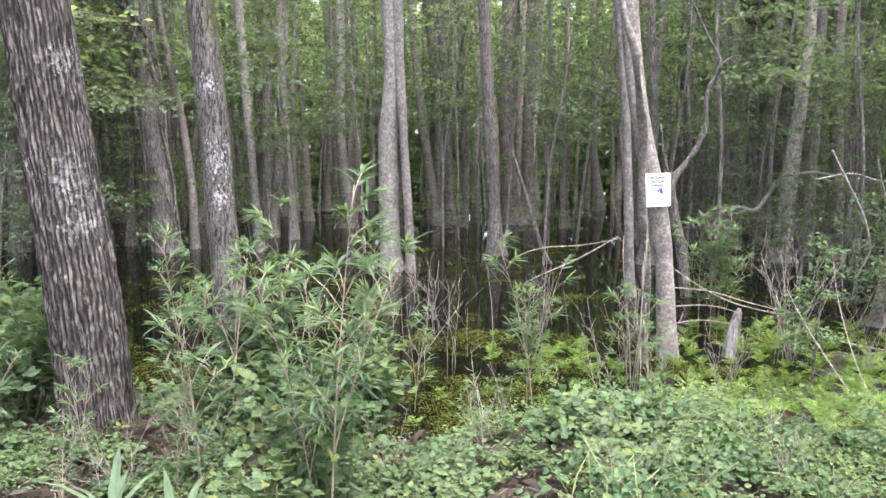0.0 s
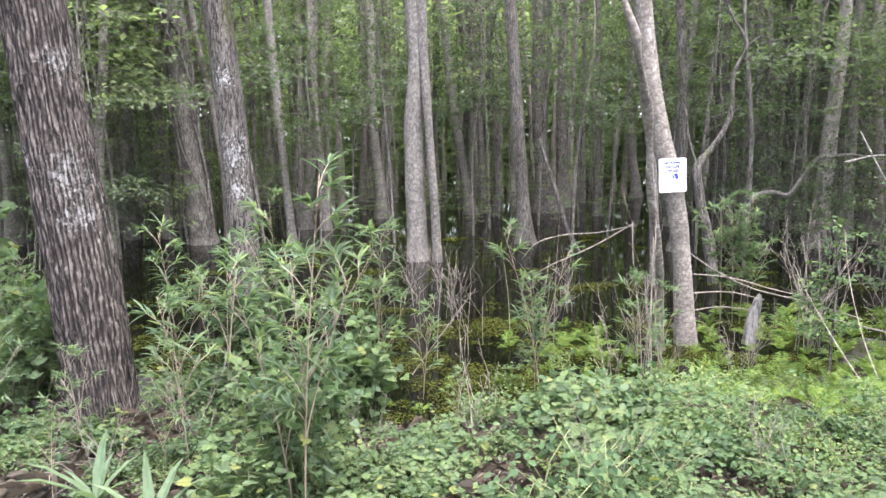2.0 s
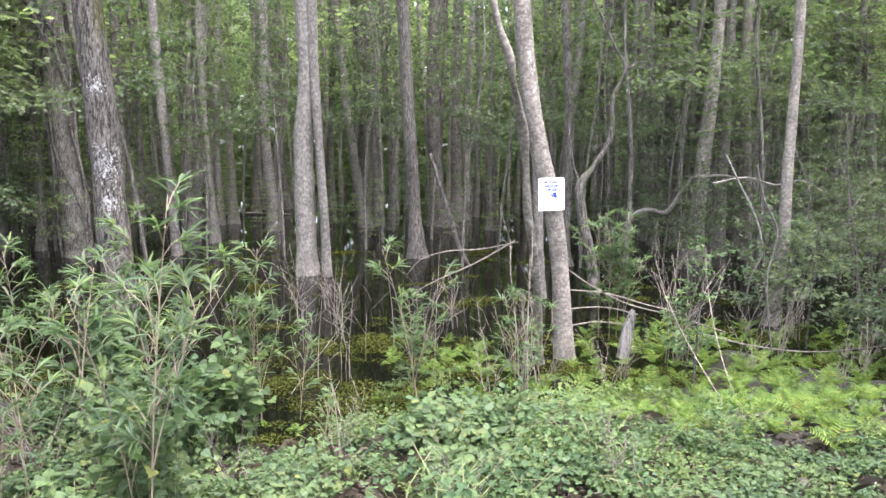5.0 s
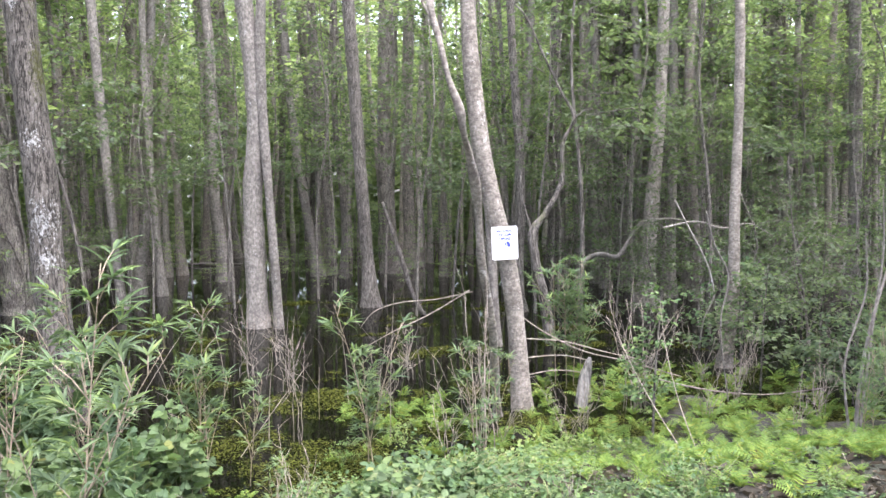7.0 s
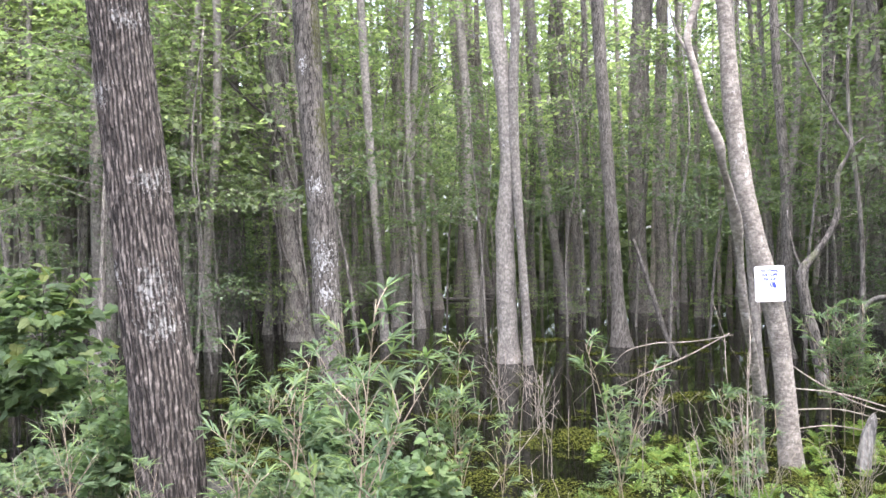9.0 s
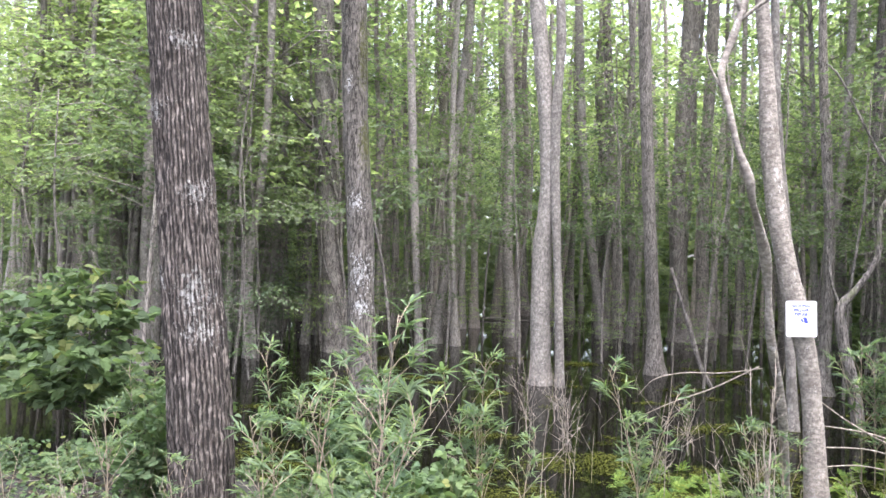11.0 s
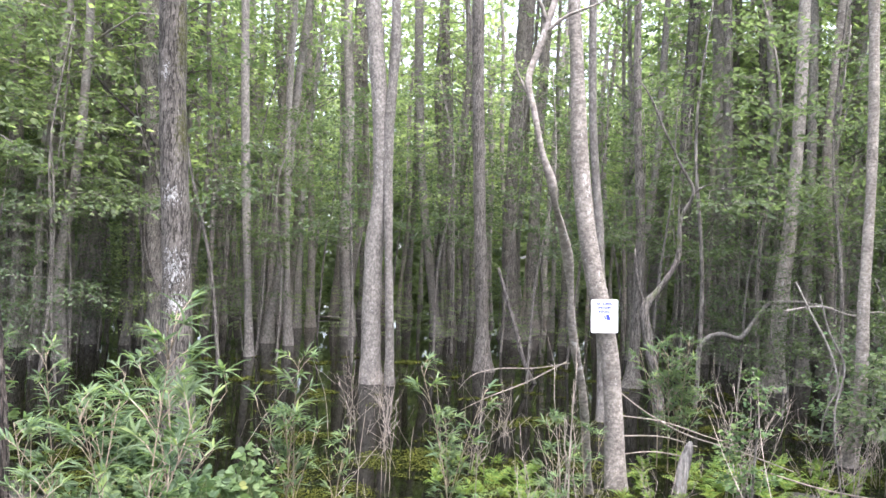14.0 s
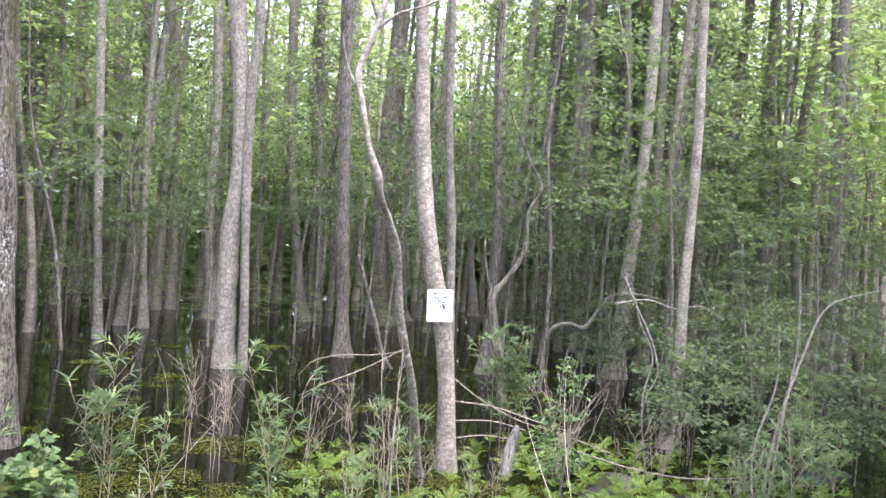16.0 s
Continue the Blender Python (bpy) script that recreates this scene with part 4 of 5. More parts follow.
# ---- sign ----
def build_sign():
    m, nt, out = material("white_enamel")
    p = node(nt, "ShaderNodeBsdfPrincipled", Roughness=0.45)
    f = noise_fac(nt, coords(nt, (1, 1, 1)), 14.0, 4.0)
    nt.links.new(ramp(nt, [(0.3, (0.74, 0.75, 0.76)), (0.7, (0.84, 0.84, 0.84))], f).outputs[0], p.inputs["Base Color"])
    nt.links.new(p.outputs[0], out.inputs["Surface"])
    ink = plain("blue_ink", (0.03, 0.04, 0.2), (0.05, 0.06, 0.28), 20.0, 0.5, 0.0)
    steel = plain("bolt_steel", (0.2, 0.18, 0.16), (0.35, 0.33, 0.3), 60.0, 0.5, 0.1)
    e = thing("sign", "white rounded metal notice with blue lettering nailed to tree", "sign", (2.39, 8.21, 1.865))
    e.matrix_basis = pose(2.39, 8.225, 1.865, 0, -2, 4)
    w, h, r, t = 0.145, 0.178, 0.018, 0.002
    ring = []
    for cx, cz, a0 in ((w - r, h - r, 0), (-w + r, h - r, 90), (-w + r, -h + r, 180), (w - r, -h + r, 270)):
        for k in range(6):
            a = radians(a0 + 18 * k)
            ring.append((cx + r * math.cos(a), cz + r * math.sin(a)))
    g = Geo()
    n = len(ring)
    g.v = [(x, -t, z) for x, z in ring] + [(x, t, z) for x, z in ring]
    g.f = [tuple(range(n)), tuple(range(2 * n - 1, n - 1, -1))] + [(i, n + i, n + (i + 1) % n, (i + 1) % n) for i in range(n)]
    part("plate", g, m, e, smooth=False)
    for word, z in (("NATIONAL", 0.128), ("WILDLIFE", 0.084), ("REFUGE", 0.042)):
        cu = bpy.data.curves.new("lettering", "FONT")
        cu.body, cu.size, cu.align_x, cu.extrude = word, 0.041, "CENTER", 0.0003
        cu.offset = 0.0024
        tmp = bpy.data.objects.new("lettering", cu)
        me = bpy.data.meshes.new_from_object(tmp)
        bpy.data.objects.remove(tmp)
        me.materials.clear()
        me.materials.append(ink)
        ob = part("lettering", me, ink, e, "blue capital lettering")
        ob.matrix_basis = pose(-0.002, -t - 0.0012, z - 0.01, 90, 0, 0) @ Matrix.Diagonal((0.86, 1, 1, 1))
    # emblem: plain slanting bars under a line
    g = Geo()
    def bar(x0, x1, z0, z1, skew=0.0):
        b = len(g.v)
        g.v += [(x0, -t - 0.0008, z1), (x1, -t - 0.0008, z1), (x1 + skew, -t - 0.0008, z0), (x0 + skew, -t - 0.0008, z0)]
        g.f.append((b, b + 3, b + 2, b + 1))
    bar(-0.065, 0.066, 0.015, 0.019)
    bar(-0.012, 0.008, -0.034, 0.004, 0.016)
    bar(0.012, 0.05, -0.044, 0.014, 0.018)
    part("emblem", g, ink, e, "plain blue slanted emblem", smooth=False)
    g = Geo()
    bar(-0.09, 0.1, -0.068, -0.065)
    bar(-0.04, 0.05, -0.086, -0.083)
    part("small_print", g, plain("faded_ink", (0.3, 0.32, 0.5), (0.4, 0.42, 0.58), 20.0, 0.6, 0.0), e, "faint lines of small print", smooth=False)
    for z in (0.155, -0.158):
        part("bolt", Geo().tube([(0.006, -t, z), (0.006, -t - 0.005, z)], [0.006, 0.005], 8), steel, e)


build_sign()


# ---- undergrowth ----
def gz(x, y):
    return float(ground_z(np.array(x, float), np.array(y, float)))


def leafy_mound(name, label, category, radius, height, n, size, shape, mat, group, stems=26, upright=0.5):
    """A low tangle: arching stems with leaves along them and over the top."""
    e = thing(name, label, category, group=group)
    wood = Geo()
    pos, ahead, up = [], [], []
    for s in range(stems):
        a = rng.random() * 6.28
        reach = radius * (0.3 + 0.8 * rng.random())
        top = height * (0.5 + 0.6 * rng.random())
        k = np.linspace(0, 1, 6)
        o = rng.normal(scale=radius * 0.25, size=2)
        line = np.stack([o[0] + math.cos(a) * reach * k, o[1] + math.sin(a) * reach * k, top * np.sin(k * (1.5 + 0.9 * rng.random())) * 1.05 - 0.03], -1)
        line[1:] += rng.normal(scale=0.03, size=(5, 3))
        wood.tube(line[::2], np.linspace(0.004, 0.0015, 3), 3)
        m = n // stems
        t = 0.15 + 0.85 * rng.random(m)
        p = np.stack([np.interp(t, k, line[:, j]) for j in range(3)], -1) + rng.normal(scale=0.035, size=(m, 3))
        pos.append(p)
        ahead.append(np.array([math.cos(a), math.sin(a), 0]) * 0.6 + rng.normal(scale=0.7, size=(m, 3)) * [1, 1, 0.4])
        up.append(np.array([0, -0.25, 1.0]) + rng.normal(scale=upright, size=(m, 3)))
    pos, ahead, up = np.concatenate(pos), np.concatenate(ahead), np.concatenate(up)
    part("stem_tangle", wood, STEM_GREEN, e)
    part("foliage", Geo().scatter(shape, pos, ahead, up, size * (0.65 + 0.6 * rng.random(len(pos)))), mat, e, smooth=False)
    return e


def place(kinds, rows, scale=(0.85, 0.4), sink=0.0, tilt=0.0, uneven=0.0):
    """The first of each kind moves to a place, the rest are copies."""
    used = set()
    for x, y, k, *s in rows:
        turn = radians(s[1]) if len(s) > 1 else rng.random() * 6.28
        sc = (s[0] if s else 1.0) * (scale[0] + scale[1] * rng.random())
        m = Matrix.LocRotScale((x, y, max(gz(x, y), -0.04) - sink), Euler((rng.normal() * tilt, rng.normal() * tilt, turn)), (sc, sc, sc * (1 + uneven * (2 * rng.random() - 1))))
        if k not in used:
            used.add(k)
            kinds[k].matrix_basis = m
        else:
            copy_thing(kinds[k], m)
    for k, ob in enumerate(kinds):
        if k not in used:
            ob.matrix_basis = Matrix.Translation((rows[0][0] + 0.3 * k, rows[0][1] + 0.2, gz(rows[0][0], rows[0][1])))


brambles = [leafy_mound("bramble_bush", "tangled vine with broad blue-green leaves on the bank", "bush", 0.42, 0.34, 270, 0.08, GRAPE, LEAF_VINE, "bank vines", 25, 0.5),
            leafy_mound("bramble_bush", "low mound of broad-leaved green vine", "bush", 0.4, 0.27, 260, 0.07, GRAPE, LEAF_VINE, "bank vines", 24, 0.5),
            leafy_mound("bramble_bush", "leafy bramble with rounded green leaves", "bush", 0.42, 0.42, 290, 0.078, OVATE, LEAF_VINE, "bank vines", 30, 0.6),
            leafy_mound("climbing_vine", "leafy vine climbing round the cane stalks", "vine", 0.27, 0.72, 240, 0.074, GRAPE, LEAF_VINE, "bank vines", 18, 0.6)]
rows = []
for n, x0, x1, y0, y1, s in ((11, 0.6, 1.8, 3.8, 4.4, 0.72), (4, 0.85, 1.4, 3.9, 4.3, 0.85), (15, 0.2, 2.2, 2.9, 3.7, 0.8), (12, -0.6, 0.5, 2.7, 3.4, 0.66), (12, -1.0, 0.3, 2.8, 3.8, 0.6), (11, 1.7, 3.8, 2.8, 3.7, 0.46), (3, 2.5, 3.9, 3.5, 4.2, 0.4), (4, 1.7, 2.2, 3.9, 4.4, 0.52), (12, -1.7, -0.7, 4.0, 5.0, 0.95),
                              (8, -0.6, 0.6, 3.6, 4.3, 0.5), (7, -0.35, 0.35, 3.2, 3.8, 0.68), (4, 1.9, 2.5, 3.6, 4.1, 0.46), (3, 3.0, 3.7, 3.5, 4.1, 0.4), (9, 2.6, 4.0, 3.8, 4.7, 0.4), (6, 0.4, 1.4, 3.4, 4.1, 0.55), (6, -4.7, -3.3, 4.7, 6.2, 0.85), (11, -2.0, -0.9, 4.8, 6.5, 1.0), (8, -3.2, -2.5, 3.2, 4.4, 0.8), (5, -4.6, -2.9, 5.2, 7.0, 1.0), (4, -1.6, -0.6, 3.2, 3.9, 0.6), (3, -4.2, -3.1, 3.6, 5.0, 0.8)):
    for _ in range(n):
        rows.append((x0 + (x1 - x0) * rng.random(), y0 + (y1 - y0) * rng.random(), int(rng.integers(3)), s))
rows += [(-1.7 + 1.3 * rng.random(), 3.9 + 0.9 * rng.random(), 3, 0.9) for _ in range(10)] + [(-0.75 + 0.7 * rng.random(), 2.95 + 0.6 * rng.random(), 3, 0.62) for _ in range(3)] + [(-2.9 + 0.6 * rng.random(), 4.6 + 0.8 * rng.random(), 3, 1.0) for _ in range(5)]
place(brambles, [r for r in rows if (r[0] + 1.9) ** 2 + (r[1] - 4.5) ** 2 > 0.3], (0.75, 0.45), 0.0, 0.16, 0.28)

herbs = [leafy_mound("herb", "small-leaved green herb on the bank", "plant", 0.3, 0.24, 360, 0.037, SIMPLE, LEAF_SMALL, "bank herbs", 30, 0.6),
         leafy_mound("herb", "yellow-green leafy herb at the waterside", "plant", 0.28, 0.26, 240, 0.042, SIMPLE, LEAF_LIME, "bank herbs", 24, 0.6)]
rows = [(-3.0 + 2.6 * rng.random(), 3.3 + 1.7 * rng.random(), 0, 0.85) for _ in range(15)] + [(0.2 + 2.4 * rng.random(), 2.9 + 1.9 * rng.random(), 0) for _ in range(16)]
rows += [(-0.5 + 3.4 * rng.random(), 4.9 + 1.6 * rng.random(), 1, 0.9) for _ in range(26)] + [(2.2 + 3.2 * rng.random(), 5.6 + 4.2 * rng.random(), 1, 0.8) for _ in range(7)]
rows += [(-1.0 + 3.2 * rng.random(), 6.2 + 1.8 * rng.random(), 1, 0.6) for _ in range(22)] + [(0.2 + 3.4 * rng.random(), 3.4 + 1.3 * rng.random(), 1, 0.7) for _ in range(9)]
rows += [(0.5 + 2.4 * rng.random(), 2.8 + 1.3 * rng.random(), 1, 0.55) for _ in range(14)] + [(-3.0 + 1.9 * rng.random(), 2.7 + 0.9 * rng.random(), 0, 0.6) for _ in range(4)] + [(-0.5 + 1.1 * rng.random(), 2.8 + 2.6 * rng.random(), 1, 0.5) for _ in range(10)]
place(herbs, [r for r in rows if (r[0] + 1.9) ** 2 + (r[1] - 4.5) ** 2 > 0.3 and (r[2] == 0 or r[0] > 0.9 or r[1] < 4.4 or rng.random() < 0.22)], (0.7, 0.55), 0.0, 0.12, 0.3)


def frond_mesh(length, arch):
    g = Geo()
    k = np.linspace(0, 1, 9)
    line = np.stack([0 * k, length * (0.25 * k + 0.62 * k**1.6), length * (0.9 * np.sin(k * arch) / arch * 1.0)], -1)
    g.tube(line, np.linspace(0.004, 0.001, 9), 4)
    t = np.repeat(np.linspace(0.16, 0.97, 13), 2)
    side = np.tile([-1.0, 1.0], 13)
    p = np.stack([np.interp(t, k, line[:, j]) for j in range(3)], -1)
    d = np.gradient(line, axis=0)
    d = np.stack([np.interp(t, k, d[:, j]) for j in range(3)], -1)
    d /= np.linalg.norm(d, axis=1)[:, None]
    ahead = np.stack([side, 0 * t, 0 * t], -1) + 0.35 * d + rng.normal(scale=0.06, size=(26, 3))
    nrm = np.cross(np.array([1.0, 0, 0]), d)
    size = length * 0.28 * np.sin(np.pi * np.clip(t * 0.86 + 0.1, 0, 1)) ** 0.8
    g.scatter(([(0, 0, 0), (0.095, 0.25, 0.02), (0.07, 0.7, 0.0), (0, 1, -0.1), (-0.07, 0.7, 0.0), (-0.095, 0.25, 0.02)], [(0, 1, 2, 3), (0, 3, 4, 5)]), p, ahead, nrm, size)
    return g.mesh("frond", LEAF_FERN, False)


FRONDS = [frond_mesh(0.62, 1.9), frond_mesh(0.5, 2.2), frond_mesh(0.7, 1.6)]


def make_fern():
    e = thing("fern", "light green fern with arching feathery fronds", "fern", group="ferns on the bank")
    for k in range(7):
        ob = part("frond", FRONDS[k % 3], None, e)
        s = 0.75 + 0.4 * rng.random()
        ob.matrix_basis = Matrix.LocRotScale((0, 0, 0), Euler((rng.normal() * 0.2 + 0.1, rng.normal() * 0.15, 6.283 * k / 7 + rng.normal() * 0.25)), (s, s, s))
    return e


ferns = [make_fern() for _ in range(3)]
rows = []
for _ in range(4000):
    x, y = 1.3 + 5.2 * rng.random(), 3.9 + 6.2 * rng.random()
    if y < 6.5 + 1.2 * (x - 1.3) + 1.2 * smooth01(2.0, 3.4, x) and y > 5.9 - 1.9 * smooth01(1.5, 2.6, x) and all((x - a) ** 2 + (y - b) ** 2 > 0.075 for a, b, *_ in rows):
        rows.append((x, y, int(rng.integers(3))))
    if len(rows) > 178:
        break
rows += [(1.7 + 3.0 * rng.random(), 4.6 + 1.6 * rng.random(), int(rng.integers(3)), 0.8) for _ in range(44)]
rows += [(0.6 + 1.0 * rng.random(), 8.0 + 1.4 * rng.random(), int(rng.integers(3)), 0.8) for _ in range(12)] + [(0.0 + 1.8 * rng.random(), 6.2 + 1.0 * rng.random(), int(rng.integers(3)), 0.65) for _ in range(12)]
rows += [(0.2 + 1.9 * rng.random(), 4.3 + 1.2 * rng.random(), int(rng.integers(3)), 0.6) for _ in range(9)]
rows += [(0.2 + 1.5 * rng.random(), 5.8 + 1.0 * rng.random(), int(rng.integers(3)), 0.85) for _ in range(15)] + [(5.2 + 2.8 * rng.random(), 5.2 + 3.2 * rng.random(), int(rng.integers(3)), 0.9) for _ in range(26)]
rows += [(2.3 + 2.2 * rng.random(), 4.2 + 1.5 * rng.random(), int(rng.integers(3)), 0.72) for _ in range(24)] + [(3.1 + 1.4 * rng.random(), 6.5 + 1.4 * rng.random(), int(rng.integers(3)), 0.9) for _ in range(14)]
rows += [(-0.7 + 1.7 * rng.random(), 5.6 + 0.8 * rng.random(), int(rng.integers(3)), 0.5) for _ in range(11)]
rows += [(2.8 + 1.7 * rng.random(), 4.1 + 0.9 * rng.random(), int(rng.integers(3)), 0.6) for _ in range(12)]
rows += [(0.85 + 1.4 * rng.random(), 6.7 + 2.5 * rng.random(), int(rng.integers(3)), 0.85) for _ in range(26)]
place(ferns, rows, (0.46, 0.28), 0.0, 0.14)


def make_cane(h, lean, n_sprays, leaf, label, name="cane", mat=LEAF_CANE, thick=0.0055, lo=0.3, forks=2):
    """A cane: jointed tan stalks that fork, with tufts of long narrow leaves at the ends of side shoots."""
    e = thing(name, label, "cane", group="river canes")
    k = np.linspace(0, 1, 13)
    main = np.stack([lean[0] * k**1.6, lean[1] * k**1.6, h * k], -1)
    stalks = [(main, thick, lo)]
    for f in range(forks):
        i0 = 3 + 2 * f
        a = rng.random() * 6.28
        reach = (0.16 + 0.12 * rng.random()) * h
        up = (h * (0.7 + 0.22 * rng.random()) - main[i0, 2])
        stalks.append((main[i0] + np.stack([math.cos(a) * reach * k**1.2, math.sin(a) * reach * k**1.2, up * k], -1), thick * 0.7, 0.3))
    for line, r, _ in stalks:
        g = Geo().tube(line, np.linspace(r, r * 0.35, 13), 6)
        for p in line[1:-1]:
            g.tube([p - [0, 0, 0.004], p, p + [0, 0, 0.004]], [r * 0.7, r * 1.25, r * 0.7], 6)
        part("stalk", g, CANE_SKIN, e)
    for s in range(n_sprays):
        line, r, start = stalks[0 if s % 2 == 0 else s // 2 % len(stalks)]
        u = start + (1 - start) * (s + 0.5) / n_sprays
        o = np.array([np.interp(u, k, line[:, j]) for j in range(3)])
        a = rng.random() * 6.28
        L = (0.1 + 0.17 * rng.random()) * (1.15 - 0.5 * u)
        d = np.array([math.cos(a) * 0.6, math.sin(a) * 0.6, 0.85])
        sh = np.array([o, o + d * L * 0.55, o + d * L + [0.02 * math.cos(a), 0.02 * math.sin(a), -0.01]])
        shoot = part("side_shoot", Geo().tube(sh, [0.0034, 0.0026, 0.0014], 5), CANE_SKIN, e)
        m = int(rng.integers(12, 19))
        t = np.where(rng.random(m) < 0.6, 0.9 + 0.1 * rng.random(m), 0.4 + 0.6 * rng.random(m))
        p = np.stack([np.interp(t, [0, 0.55, 1], sh[:, j]) for j in range(3)], -1)
        az = a + rng.normal(scale=1.0, size=m)
        ah = np.stack([np.cos(az), np.sin(az), 0.1 + 0.4 * rng.normal(size=m)], -1) + d * 0.45
        part("leaf_spray", Geo().scatter(LANCE, p, ah, np.array([0, 0, 1.0]) + rng.normal(scale=0.3, size=(m, 3)), leaf * (0.5 + 0.6 * rng.random(m)), 0.85), mat, shoot, smooth=False)
    return e


canes = [make_cane(1.7, (0.1, 0.08), 24, 0.15, "tan cane stalk with long pointed green leaves"), make_cane(1.5, (-0.3, 0.0), 18, 0.145, "leaning cane with pointed leaves", forks=1),
         make_cane(1.1, (0.1, -0.1), 15, 0.135, "short cane with drooping pointed leaves", lo=0.25), make_cane(1.45, (-0.05, -0.1), 34, 0.138, "bushy cane with dense narrow leaves", lo=0.25)]
rows = [(-0.42, 3.12, 0, 0.9), (-0.5, 3.22, 1, 0.82, 20), (-0.95, 4.85, 0, 0.98), (-1.02, 4.95, 1, 0.95, 60), (-0.85, 4.75, 1, 0.8, 190), (-0.66, 4.2, 2, 0.95), (-1.15, 4.3, 2, 0.95), (-1.45, 4.4, 3, 0.85), (-1.4, 4.85, 1, 0.75), (-1.3, 5.3, 3, 0.7), (-1.12, 3.6, 2, 0.8), (-2.35, 4.0, 2, 0.7), (-2.6, 4.3, 2, 0.7), (-1.8, 3.85, 2, 0.55), (-3.0, 5.2, 3, 0.8), (-2.8, 5.8, 0, 0.8), (-3.5, 6.2, 3, 0.85),
        (-0.54, 6.4, 3, 1.28), (-0.48, 6.45, 2, 0.95), (-0.16, 6.5, 2, 0.8), (0.86, 6.4, 1, 1.25, 0), (0.82, 6.5, 3, 1.05), (1.8, 6.9, 2, 0.95), (2.1, 7.3, 2, 0.85), (3.38, 9.2, 3, 1.2), (3.5, 9.3, 3, 1.3), (3.62, 9.35, 3, 1.15), (3.3, 9.4, 2, 1.4),
        (4.7, 5.6, 3, 0.7), (5.1, 6.0, 3, 0.75), (6.2, 7.4, 3, 0.9), (6.6, 7.9, 3, 0.95), (5.5, 6.3, 2, 0.9), (5.9, 6.6, 3, 0.85), (6.3, 6.9, 3, 0.8), (6.6, 6.4, 2, 1.0), (7.3, 9.0, 3, 1.1), (-2.7, 3.3, 2, 0.45), (-2.3, 3.5, 2, 0.5), (-1.6, 3.2, 2, 0.42), (-1.9, 3.0, 2, 0.4), (-2.5, 2.9, 2, 0.4), (-1.2, 3.5, 2, 0.48), (-2.9, 3.8, 2, 0.5), (0.2, 4.4, 2, 0.4), (1.5, 5.0, 2, 0.45)]
place(canes, rows, (0.92, 0.16))


def make_dead_bush(h, n, label, bare=0.35, spread=0.25, thick=0.005, side=7, name="dead_bush"):
    e = thing(name, label, "dead bush", group="dead twigs")
    for s in range(n):
        g = Geo()
        a, sp = rng.random() * 6.28, spread * (0.3 + 0.9 * rng.random())
        k = np.linspace(0, 1, 6)
        top = h * (0.6 + 0.4 * rng.random())
        o = rng.normal(scale=0.05, size=2)
        line = np.stack([o[0] + math.cos(a) * sp * h * k**1.3, o[1] + math.sin(a) * sp * h * k**1.3, top * k], -1)
        line[1:] += rng.normal(scale=0.015, size=(5, 3))
        g.tube(line, np.linspace(thick, thick * 0.35, 6), 5)
        for _ in range(side):
            t = bare + (1 - bare) * rng.random()
            q = np.array([np.interp(t, k, line[:, j]) for j in range(3)])
            d = np.array([math.cos(a), math.sin(a), 0]) * 0.3 + rng.normal(scale=0.4, size=3) + [0, 0, 0.8]
            L = 0.06 + 0.2 * rng.random()
            g.tube([q, q + d * L * 0.5, q + d * L + rng.normal(scale=0.02, size=3)], [0.003, 0.002, 0.001], 4)
        part("twig", g, DEAD_WOOD, e)
    return e


dead = [make_dead_bush(1.2, 3, "bare tan twigs rising from the water", 0.45, 0.1), make_dead_bush(1.5, 9, "dead bush of bare grey-tan twigs", 0.35, 0.3), make_dead_bush(1.1, 6, "dry bare twigs at a tree foot", 0.3, 0.35, 0.004),
        make_dead_bush(2.2, 7, "tall dry tan stalks against a trunk", 0.3, 0.07, 0.008, 9), make_dead_bush(0.9, 5, "thin bare twigs standing in water", 0.2, 0.25, 0.004)]
place(dead, [(3.75, 8.0, 1, 1.05), (3.95, 8.2, 1, 0.95), (1.87, 6.8, 3, 0.82), (1.55, 6.9, 2, 0.9), (2.15, 7.2, 2, 0.9), (1.1, 8.6, 4, 1.1), (0.16, 7.6, 0, 0.95), (0.0, 9.6, 4), (-0.6, 10.5, 4, 1.1), (5.2, 9.2, 2), (5.7, 9.0, 2), (1.5, 10.0, 4), (-0.3, 11.5, 4), (-0.7, 3.6, 2, 0.55), (-0.2, 3.7, 2, 0.5), (-1.2, 3.9, 2, 0.6), (0.9, 3.3, 2, 0.5), (1.7, 3.5, 2, 0.5), (-1.5, 3.5, 2, 0.6), (0.3, 4.3, 2, 0.6), (-2.4, 3.7, 2, 0.6), (4.4, 7.5, 2, 0.9), (5.0, 8.1, 1, 0.7), (5.5, 7.3, 2, 0.9), (4.8, 6.6, 2, 0.7), (6.1, 8.2, 1, 0.65), (3.0, 7.4, 2, 0.8), (2.7, 7.0, 2, 0.7)], (0.95, 0.1))


def branch(name, label, rows, mat=DEAD_WOOD, category="branch", group="", sides=7):
    e = thing(name, label, category, group=group)
    p = curve_pts(rows, 0.05)
    part("wood", Geo().tube([q[:3] for q in p], [q[3] * (0.55 if mat is DEAD_WOOD else 1) for q in p], sides, 0.2), mat, e)
    return e


